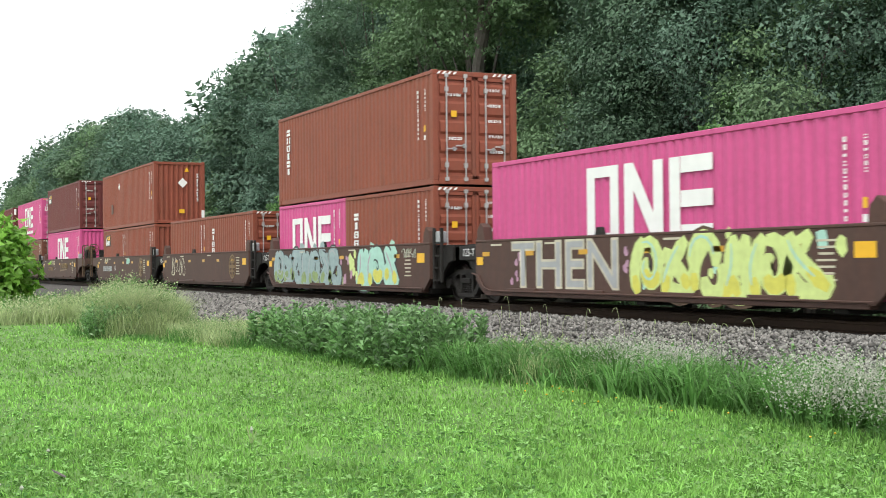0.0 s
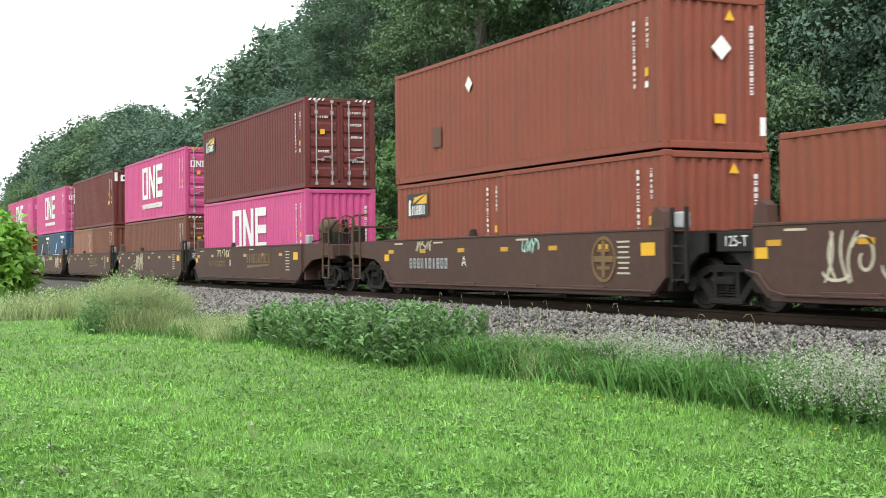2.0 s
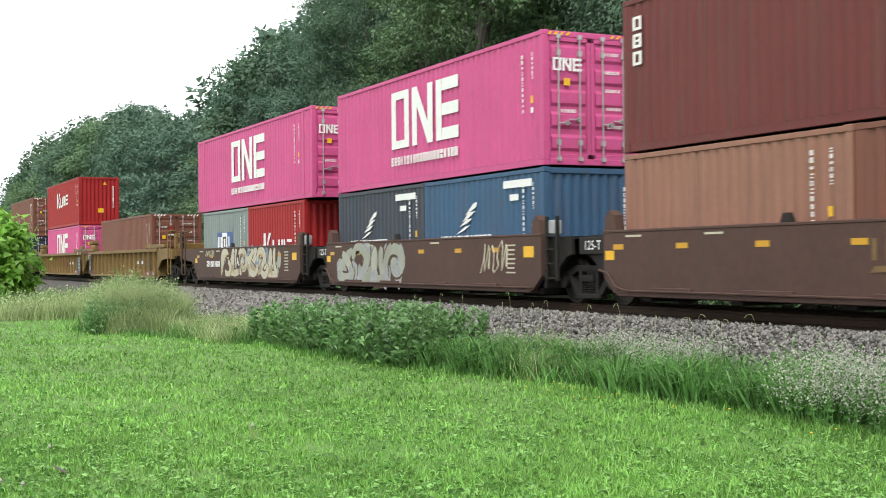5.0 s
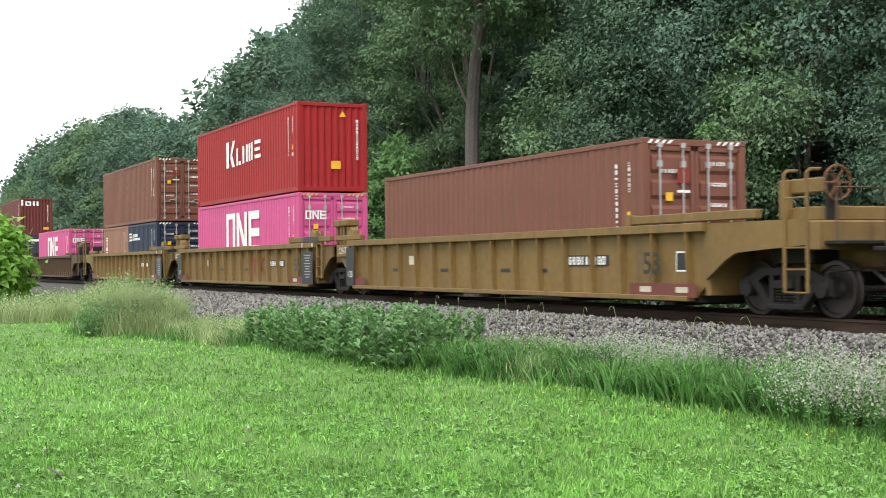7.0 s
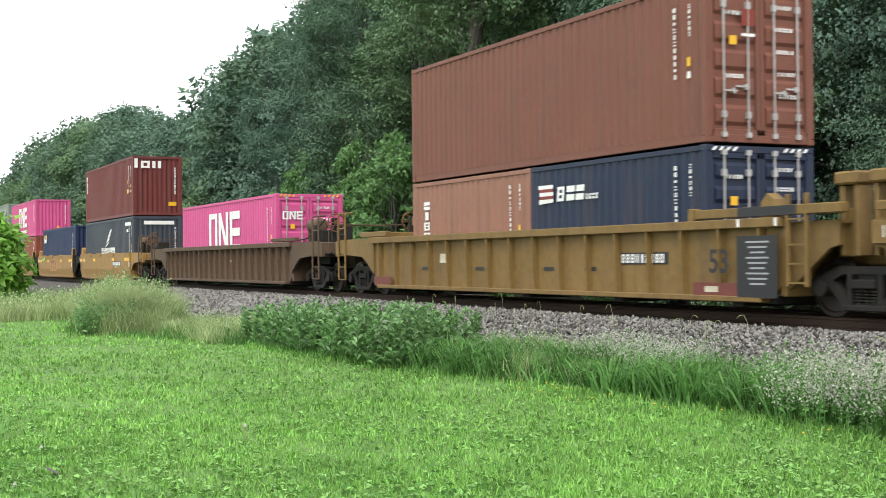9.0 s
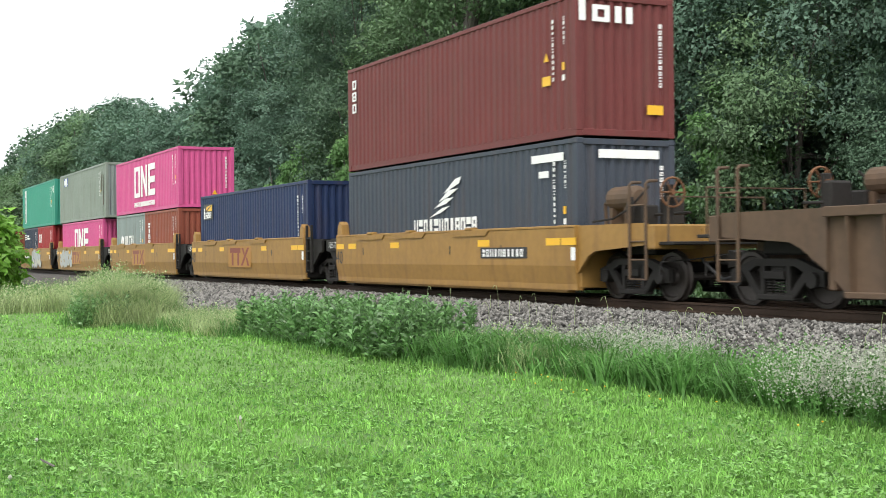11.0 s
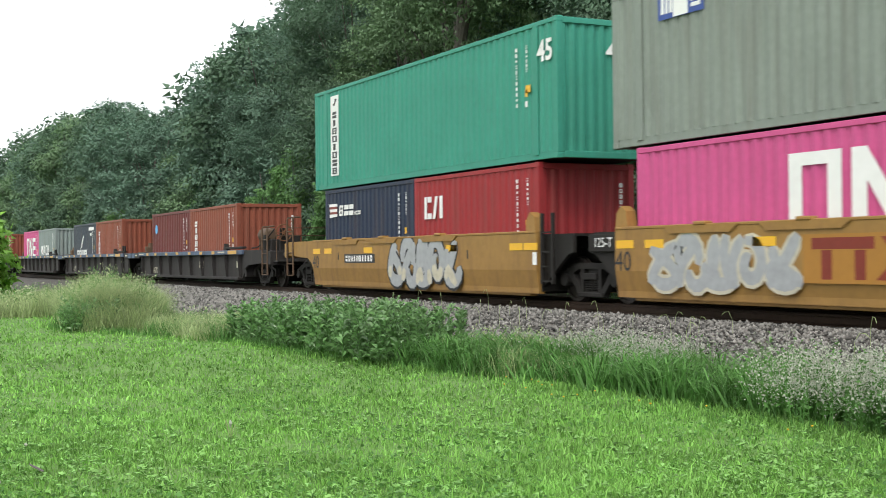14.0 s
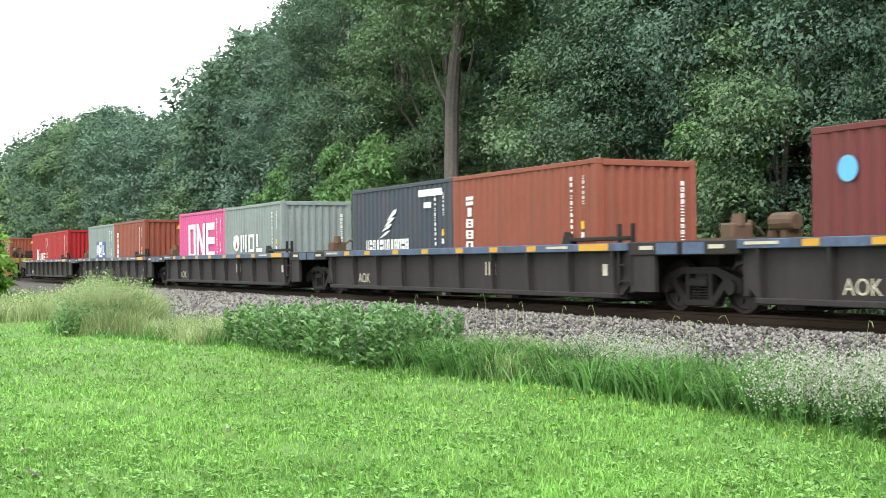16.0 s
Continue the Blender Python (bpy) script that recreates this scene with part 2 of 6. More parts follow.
def ground_height(x, y):
    """Lawn, then the fall of the railway bank on both sides of the track."""
    d = abs(y - TRACK_Y)
    bank = 0.22 * (1 - min(max((d - 1.9) / 4.4, 0), 1))
    return bank + 0.025 * math.sin(x * 0.35 + 1.0) * math.cos(y * 0.5)


def make_ground():
    xs = [-2500, -1200, -600, -400, -300] + [-250 + 2.5 * i for i in range(113)] + [80, 200, 600, 2500]
    ys = [-1500, -400, -100, -30] + [-12 + 1.0 * i for i in range(70)] + [80, 120, 300, 900, 2500]
    s = Shape()
    s.v = [(x, y, ground_height(x, y)) for x in xs for y in ys]
    m = len(ys)
    s.f = [(i * m + j, (i + 1) * m + j, (i + 1) * m + j + 1, i * m + j + 1) for i in range(len(xs) - 1) for j in range(m - 1)]
    tagged(part("ground", s.mesh("ground", False), SOIL), "bright green mown lawn running up to the railway bank", "ground", kind="structure")


def make_track():
    # ballast bed: a rounded bank along the track
    s = Shape()
    prof = [(9.7, 0.0), (10.6, 0.16), (11.6, 0.32), (12.5, 0.43), (13.2, 0.455), (15.09, 0.44), (17.0, 0.455), (18.6, 0.42), (21.0, 0.08)]
    xs = [-700, -400, -250] + [-200 + 2 * i for i in range(121)] + [120, 300]
    rnd = random.Random(4)
    for x in xs:
        for y, z in prof:
            s.v.append((x, y + rnd.uniform(-0.12, 0.12), z + rnd.uniform(-0.02, 0.02)))
    m = len(prof)
    s.f = [(i * m + j, (i + 1) * m + j, (i + 1) * m + j + 1, i * m + j + 1) for i in range(len(xs) - 1) for j in range(m - 1)]
    bed = tagged(part("ballast", s.mesh("ballast", False), BALLAST_BED), "grey crushed-stone railway ballast bank", "ballast", kind="structure")
    # rails
    rail_profile = [(-0.075, 0), (0.075, 0), (0.075, 0.014), (0.012, 0.04), (0.012, 0.135), (0.037, 0.145), (0.037, 0.178), (0.028, 0.184), (-0.028, 0.184), (-0.037, 0.178), (-0.037, 0.145), (-0.012, 0.135), (-0.012, 0.04), (-0.075, 0.014)]
    for side in (-0.753, 0.753):
        s = Shape().outline(rail_profile, -150, 700)
        s.v = [(-y, x, z) for x, y, z in s.v]
        tagged(part("rail", s, RAIL_SIDE, None, at=Matrix.Translation((0, TRACK_Y + side, RAIL_TOP - 0.184))), "rusty steel rail with a worn head", "rail", "rails of the track", "structure")
    tie = Shape().box(-0.115, 0.115, -1.3, 1.3, -0.18, 0, 0.012).mesh("sleeper")
    for i in range(150):
        part("sleeper", tie, TIMBER, bed, at=pose(-80 + i * 0.56 + rnd.uniform(-0.03, 0.03), TRACK_Y + rnd.uniform(-0.04, 0.04), RAIL_TOP - 0.186, 0, 0, rnd.uniform(-1, 1)))
    return bed


def make_wood_floor():
    # dark sheet: shade behind the train is put into the ground's colour
    s = Shape()
    xs = [-400 + 10 * i for i in range(48)]
    ys = [21.0, 24.0, 30.0, 40.0, 70.0]
    s.v = [(x, y + (0.6 * math.sin(x * 0.37) if y < 22 else 0), ground_height(x, y) + 0.05) for x in xs for y in ys]
    s.f = [(i * 5 + j, (i + 1) * 5 + j, (i + 1) * 5 + j + 1, i * 5 + j + 1) for i in range(len(xs) - 1) for j in range(4)]
    tagged(part("wood_floor", s.mesh("wood_floor", False), SHADED_LITTER), "leaf litter with the trees' shade put into its dark colour", "ground", kind="structure")


make_ground()
make_wood_floor()
BED = make_track()


# ---- containers ----
STD, HC, BASE = 2.60, 2.93, 0.335
L20, L40, L45 = 6.058, 12.192, 13.716
HW = 1.219


def corrugated(length, h0, h1, depth=0.036, pitch=0.278):
    """A corrugated steel wall along x facing -y, its outer folds at y = 0."""
    s = Shape()
    n = max(2, round(length / pitch))
    p = length / n
    pts = []
    for i in range(n):
        x = -length / 2 + i * p
        pts += [(x, 0), (x + 0.3 * p, 0), (x + 0.5 * p, depth), (x + 0.8 * p, depth)]
    pts.append((length / 2, 0))
    s.v = [(x, y, z) for x, y in pts for z in (h0, h1)]
    s.f = [(2 * i, 2 * i + 2, 2 * i + 3, 2 * i + 1) for i in range(len(pts) - 1)]
    return s


def door_leaf(w, h):
    """A container door: frame and horizontal pressed panels."""
    s = Shape()
    s.box(-w / 2, w / 2, 0, 0.03, 0, h)
    for x0, x1, z0, z1 in ((-w / 2, -w / 2 + 0.09, 0, h), (w / 2 - 0.09, w / 2, 0, h), (-w / 2, w / 2, 0, 0.11), (-w / 2, w / 2, h - 0.11, h)):
        s.box(x0, x1, -0.045, 0.0, z0, z1, 0.008)
    n = 5
    step = (h - 0.22) / n
    for i in range(n):
        z = 0.11 + i * step
        s.add([(-w / 2 + 0.13, 0, z + 0.06), (w / 2 - 0.13, 0, z + 0.06), (w / 2 - 0.13, -0.04, z + 0.13), (-w / 2 + 0.13, -0.04, z + 0.13),
               (w / 2 - 0.13, -0.04, z + step - 0.13), (-w / 2 + 0.13, -0.04, z + step - 0.13), (w / 2 - 0.13, 0, z + step - 0.06), (-w / 2 + 0.13, 0, z + step - 0.06)],
              [(0, 1, 2, 3), (3, 2, 4, 5), (5, 4, 6, 7), (0, 3, 5, 7), (1, 6, 4, 2)])
    return s


FRONT = pose(0, 0, 0, 0, 0, 90)  # turns what faces -y to face +x


def bar(parent, name, mat, x, z, w, h, face="side", L=L40, lift=0.006, label=""):
    """A flat painted bar. face side: x along the near side; front: x across the leading end."""
    me = cached(("bar", round(w, 3), round(h, 3)), lambda: Shape().box(-w / 2, w / 2, -0.002, 0.002, -h / 2, h / 2))
    m = Matrix.Translation((x, -HW - lift, z)) if face == "side" else Matrix.Translation((L / 2 + lift, x, z)) @ FRONT
    return part(name, me, mat, parent, label, m)


def strokes(parent, name, mat, polys, x, z, scale, face="side", L=L40, lift=0.006, squeeze=1.0, label=""):
    """A painted emblem made of flat polygons, laid on the near side or the leading end."""
    s = Shape()
    for i, poly in enumerate(polys):
        s.outline([(px * scale * squeeze, pz * scale) for px, pz in poly], -0.002 - 0.0004 * i, 0.002)
    m = Matrix.Translation((x, -HW - lift, z)) if face == "side" else Matrix.Translation((L / 2 + lift, x, z)) @ FRONT
    ob = part(name, s, mat, parent, label, m)
    return tagged(ob, label or "rows of small painted marks", kind="stuff") if len(polys) > 3 else ob


def ring(x0, x1, z0, z1, t, tz=None):
    tz = tz or t
    return [[(x0, z0), (x1, z0), (x1, z0 + tz), (x0, z0 + tz)], [(x0, z1 - tz), (x1, z1 - tz), (x1, z1), (x0, z1)],
            [(x0, z0 + tz), (x0 + t, z0 + tz), (x0 + t, z1 - tz), (x0, z1 - tz)], [(x1 - t, z0 + tz), (x1, z0 + tz), (x1, z1 - tz), (x1 - t, z1 - tz)]]


def block(x0, x1, z0, z1):
    return [(x0, z0), (x1, z0), (x1, z1), (x0, z1)]


# tall block forms: a hollow frame, a zigzag, an upright and three level bars
FRAME_LOOP = [(-1.0, 0), (-0.44, 0), (-0.44, 1), (-1.0, 1)]
ZIGZAG = [(-0.34, 0), (-0.34, 1), (-0.19, 1), (0.13, 0.36), (0.13, 1), (0.28, 1), (0.28, 0), (0.13, 0), (-0.19, 0.66), (-0.19, 0)]
EMBLEM_BARS = [block(0.38, 0.535, 0, 1), block(0.545, 1.0, 0.805, 1), block(0.545, 1.0, 0.4, 0.595), block(0.545, 1.0, 0, 0.195)]


def block_emblem(c, x, z, scale, face="side", L=L40, lift=0.006, squeeze=1.0):
    """The white block emblem: each of its forms a part."""
    m = Matrix.Translation((x, -HW - lift, z)) if face == "side" else Matrix.Translation((L / 2 + lift, x, z)) @ FRONT
    m = m @ Matrix.Diagonal((scale * squeeze, 1, scale, 1))

    def frame_shape():
        inner = [(-0.855, 0.14), (-0.585, 0.14), (-0.585, 0.86), (-0.855, 0.86)]
        s = Shape()
        s.v = [(px, y, pz) for y in (-0.002, 0.002) for px, pz in FRAME_LOOP + inner]
        for k in range(4):
            n = (k + 1) % 4
            s.f += [(k, n, 4 + n, 4 + k), (8 + n, 8 + k, 12 + k, 12 + n), (k, 8 + k, 8 + n, n), (4 + n, 12 + n, 12 + k, 4 + k)]
        return s
    part("emblem_frame", cached(("emblem_frame",), frame_shape), WHITE, c, "white block emblem", m)
    part("emblem_zigzag", cached(("emblem_zigzag",), lambda: Shape().outline(ZIGZAG, -0.002, 0.002)), WHITE, c, at=m)
    for k, p in enumerate(EMBLEM_BARS):
        part("emblem_bar", cached(("emblem_bar", k), lambda: Shape().outline(p, -0.002, 0.002)), WHITE, c, at=m)


def bars_row(x0, x1, n, h, seed, fill=0.7):
    """A row of n plain forms (uprights, crossbars, frames, slants), a stand-in for painted writing."""
    r = random.Random(seed)
    w = (x1 - x0) / n
    out = []
    for i in range(n):
        a = x0 + i * w
        b = a + w * fill * r.uniform(0.85, 1.0)
        t, v, m = (b - a) * 0.28, h * 0.2, (a + b) / 2
        k = r.randrange(5)
        if k == 0:
            out += [block(a, a + t, 0, h), block(b - t, b, 0, h)]
        elif k == 1:
            out += ring(a, b, 0, h, t, v)
        elif k == 2:
            out += [block(a, b, 0, h * 0.42), block(a, b, h * 0.58, h)]
        elif k == 3:
            out += [block(m - t, m + t, 0, h)]
        else:
            out += ring(a, b, 0, h, t, v) + [block(a + t, b - t, h * 0.42, h * 0.58)]
    return out


WING = [[(-0.5, 0), (-0.1, 0.25), (0.15, 0.3), (-0.15, 0.12)], [(-0.35, 0.25), (0.0, 0.5), (0.25, 0.52), (0.02, 0.36)], [(-0.2, 0.42), (0.1, 0.72), (0.4, 0.75), (0.12, 0.56)], [(-0.05, 0.64), (0.3, 1.0), (0.48, 1.05), (0.42, 0.88), (0.15, 0.74)]]


def stack(n, w, h, seed):
    """Upright forms stacked downwards, a stand-in for a word set letter under letter; w wide, h high in all."""
    out = []
    for i in range(n):
        for p in bars_row(-w / 2, w / 2, 1, h / n * 0.78, seed + i, 1.0):
            out.append([(x, z + h - (i + 1) * h / n) for x, z in p])
    return out


def emblem(c, kind, L, H):
    """What is painted on a container's near side and leading end."""
    top = H - 0.42
    big = L > 7
    if kind in ("one", "low_one"):
        sc = (1.53 if H > 2.8 else 1.45) if big else 1.34
        block_emblem(c, 0.0 if big else 0.08, top - sc + (0.0 if big else -0.05), sc, squeeze=(4.06 if big else 3.5) / 2 / sc)
        if kind == "one":
            strokes(c, "emblem_line", WHITE, bars_row(-2.05, 2.05, 20, 0.22, 3, 0.72), 0, top - sc - 0.45, 1.0, label="white line of small marks")
    elif kind == "kline":
        strokes(c, "emblem", WHITE, [block(-2.0, -1.65, 0, 0.98), [(-1.5, 0.45), (-1.15, 0.98), (-0.85, 0.98), (-1.3, 0.4)], [(-1.5, 0.4), (-1.2, 0.42), (-0.9, 0), (-1.25, 0)], block(-0.7, -0.5, 0.02, 0.66), block(-0.42, -0.15, 0.02, 0.16), block(0.06, 0.28, 0.05, 0.68), block(0.5, 0.7, 0.08, 0.71), block(0.82, 1.0, 0.08, 0.71), block(1.12, 1.28, 0.1, 0.73),
                block(1.52, 2.2, 0.12, 0.25), block(1.52, 2.1, 0.38, 0.5), block(1.52, 2.2, 0.63, 0.76)], 0.05, 1.28, 1.0, label="white emblem of plain blocks")
    elif kind == "kline_low":
        strokes(c, "emblem", WHITE, [block(-1.2, -0.95, 0, 0.8), [(-0.85, 0.4), (-0.6, 0.8), (-0.38, 0.8), (-0.72, 0.36)], [(-0.85, 0.34), (-0.65, 0.36), (-0.38, 0), (-0.68, 0)], block(-0.2, -0.05, 0.03, 0.55), block(0.02, 0.25, 0.03, 0.16), block(0.42, 0.57, 0.05, 0.55), block(0.74, 0.88, 0.05, 0.55), block(0.98, 1.12, 0.05, 0.55), block(1.34, 1.8, 0.05, 0.15), block(1.34, 1.75, 0.25, 0.34), block(1.34, 1.8, 0.45, 0.55)], 0.0, 0.8, 1.0, label="white emblem of plain blocks")
    elif kind == "down":
        if big:
            strokes(c, "emblem", WHITE, stack(6, 0.34, 1.55, 5), -5.06, 0.98, 1.0, label="white emblem running downwards")
        else:
            strokes(c, "emblem", WHITE, stack(6, 0.36, 1.55, 9), -2.16, 0.6, 1.0, label="white emblem running downwards")
    elif kind == "sign":
        x = -L / 2 + (1.06 if big else 1.3)
        bar(c, "sign_panel", DARKMARK, x, 0.78 * H, 1.27, 0.6, label="dark sign panel")
        strokes(c, "sign_wedge", YELLOW, [[(-0.1, 0.03), (0.55, 0.26), (0.55, 0.02)], [(-0.3, 0.05), (0.5, 0.27), (-0.2, 0.2)]], x, 0.78 * H, 1.0, lift=0.01)
        strokes(c, "sign_mark", WHITE, [[(-0.56, -0.27), (-0.42, -0.27), (-0.45, 0.05), (-0.4, 0.12), (-0.52, 0.16), (-0.55, 0.05)]] + [[(a - 0.36, b - 0.25) for a, b in p] for p in bars_row(0, 0.85, 6, 0.24, 8, 0.75)], x, 0.78 * H, 1.0, lift=0.011)
    elif kind == "wing":
        k = 1.0 if big else 0.8
        strokes(c, "wing_emblem", WHITE, WING, 0.12 if big else -0.62, (1.48 if big else 1.22), 0.9 * k, squeeze=2.0 if big else 1.6, label="white wing emblem")
        strokes(c, "emblem_line", WHITE, bars_row(-1.75, 1.75, 12, 0.4, 6, 0.8), 0.08 if big else -0.68, 1.05 if big else 0.88, 1.0 if big else 0.78)
        strokes(c, "number_bar", WHITE, [block(-0.65, 0.65, 0, 0.17)], L / 2 - 1.15, 0.85 * H, 1.0)
        strokes(c, "number_bar", WHITE, [block(-0.2, 0.2, 0, 0.14)], L / 2 - 1.3, 0.74 * H, 1.0)
        if big:
            strokes(c, "number_bar", WHITE, [block(-0.75, 0.75, 0, 0.18)], 0.05, 0.86 * H, 1.0, "front", L)
    elif kind == "flag":
        strokes(c, "flag_emblem", WHITE, [[(-0.28, 0), (0.3, 0.03), (0.3, 0.11), (-0.27, 0.1)], block(-0.26, 0.3, 0.17, 0.25), block(-0.3, 0.3, 0.32, 0.4)], -2.4, 1.78, 1.0)
        strokes(c, "flag_stripe", REDMARK, [block(-0.25, 0.3, 0.1, 0.17), block(-0.27, 0.3, 0.25, 0.32)], -2.4, 1.78, 1.0)
        strokes(c, "emblem_line", WHITE, [[(x + 0.12 * z, z) for x, z in p] for p in bars_row(-0.5, 0.6, 3, 0.3, 14, 0.85) + bars_row(0.62, 1.1, 4, 0.11, 2, 0.7)], -1.45, 1.82, 1.0)
    elif kind == "mark":
        strokes(c, "emblem", WHITE, [block(-0.5, -0.36, 0.0, 0.55), block(-0.32, -0.1, 0.0, 0.14), block(-0.32, -0.1, 0.41, 0.55), [(-0.04, 0), (0.1, 0), (0.24, 0.55), (0.1, 0.55)], block(0.34, 0.5, 0, 0.55)], -1.94, 1.55, 1.0, label="white painted emblem")
    elif kind == "square":
        bar(c, "badge", BLUEMARK, 0.03, 1.35, 2.05, 0.8, label="blue and white badge")
        bar(c, "badge_field", WHITE, 0.03, 1.35, 0.68, 0.76, lift=0.01)
        strokes(c, "badge_mark", WHITE, [block(-0.95, -0.8, 0, 0.5), block(-0.72, -0.6, 0.1, 0.5), block(-0.52, -0.38, 0, 0.5), block(0.5, 0.64, 0.12, 0.5), block(0.5, 0.9, 0, 0.09)], 0.03, 1.08, 1.0, lift=0.01)
        strokes(c, "badge_mark", DARKMARK, ring(-0.2, 0.2, 0, 0.5, 0.1, 0.08), 0.03, 1.08, 1.0, lift=0.014)
    elif kind == "badge":
        bar(c, "badge", BLUEMARK, -4.73, 2.45, 1.3, 0.5, label="blue and white badge")
        bar(c, "badge_field", WHITE, -4.73, 2.45, 0.42, 0.48, lift=0.01)
        strokes(c, "badge_mark", WHITE, [block(-0.56, -0.47, 0, 0.3), block(-0.43, -0.36, 0, 0.3), block(-0.32, -0.23, 0, 0.3), block(0.3, 0.38, 0.1, 0.3), block(0.3, 0.56, 0, 0.07)], -4.73, 2.3, 1.0, lift=0.01)
        bar(c, "rust_streak", CAR_RUST, L40 / 2 - 0.35, 1.9, 0.1, 0.9)
        bar(c, "rust_streak", CAR_RUST, L40 / 2 + 0.1, 1.5, 0.14, 1.6)
    elif kind == "gator":
        strokes(c, "emblem", WHITE, [[(-2.0, 0.3), (-1.85, 0.1), (-1.6, 0.02), (-1.4, 0.12), (-1.3, 0.3), (-1.35, 0.5), (-1.6, 0.62), (-1.9, 0.56)], block(-1.15, -1.0, 0, 0.6), block(-0.9, -0.75, 0.1, 0.6), block(-0.65, -0.5, 0, 0.6)] + ring(-0.28, 0.32, 0, 0.6, 0.13, 0.1) + [block(0.55, 0.7, 0.17, 0.6), block(0.55, 1.15, 0, 0.12)], 0.0, 0.98, 1.0, label="white painted emblem")
        strokes(c, "emblem_mark", REDMARK, [[(-1.75, 0.12), (-1.5, 0.18), (-1.6, 0.4)]], 0.0, 0.98, 1.0, lift=0.01)
    elif kind == "tall":
        bar(c, "word_panel", WHITE, -5.28, 1.53, 0.6, 2.32, label="white upright word panel")
        strokes(c, "word", DARKMARK, stack(8, 0.34, 1.85, 17), -5.28, 0.42, 1.0, lift=0.011)
        strokes(c, "word_mark", DARKMARK, [[(-0.15, 0.05), (0.0, 0.0), (0.17, 0.2), (0.05, 0.22), (0.0, 0.1)]], -5.28, 2.38, 1.0, lift=0.011)
        part("figure", lettering("45", 0.62, 0.015), WHITE, c, "white painted 45", Matrix.Translation((L40 / 2 + 0.3, -HW - 0.008, 2.25)))
        part("figure", lettering("45", 0.62, 0.015), WHITE, c, "white painted 45", Matrix.Translation((L / 2 + 0.008, 0.3, 2.25)) @ FRONT)
        bar(c, "placard", YELLOW, L40 / 2 - 0.4, 1.55, 0.2, 0.16)
    elif kind == "tex":
        strokes(c, "emblem", WHITE, [block(-0.6, -0.46, 0, 0.4)] + ring(-0.32, 0.05, 0, 0.3, 0.11, 0.08) + [block(0.16, 0.3, 0, 0.3), block(0.4, 0.54, 0, 0.3)], -0.45, 0.8 * H, 1.15, "front", L, label="white painted emblem")
        strokes(c, "emblem", WHITE, stack(3, 0.3, 1.0, 33), -L / 2 + 0.5, 0.56 * H, 1.0)
        bar(c, "placard", YELLOW, 0.72, 0.2 * H, 0.4, 0.2, "front", L)
        bar(c, "placard", YELLOW, L / 2 - 1.15, 0.42 * H, 0.34, 0.2)
        strokes(c, "warning_placard", YELLOW, [[(-0.1, 0), (0.1, 0), (0, 0.18)]], L / 2 - 1.15, 0.56 * H, 1.0)
    elif kind == "dot":
        disc = [(0.2 * math.cos(k * math.tau / 18), 0.2 * math.sin(k * math.tau / 18)) for k in range(18)]
        strokes(c, "round_badge", SKYMARK, [disc], -2.27, 1.93, 1.0, label="sky-blue round badge")
    elif kind == "diamond":
        d = [(0, -0.28), (0.28, 0), (0, 0.28), (-0.28, 0)]
        strokes(c, "placard", WHITE, [d], 0.15, 0.66 * H, 0.85, "front", L, label="white diamond placard")
        strokes(c, "placard", WHITE, [d], -0.14 * L, 0.74 * H, 0.7)
        bar(c, "placard", YELLOW, 0.1, 0.2 * H, 0.26, 0.18, "front", L)
        bar(c, "placard", WHITE, 1.12, 0.16 * H, 0.14, 0.36, "front", L)
        bar(c, "repair_patch", CONTAINER_PAINT["umber"][0], -L / 2 + 2.6, 0.36 * H, 0.5, 0.5)


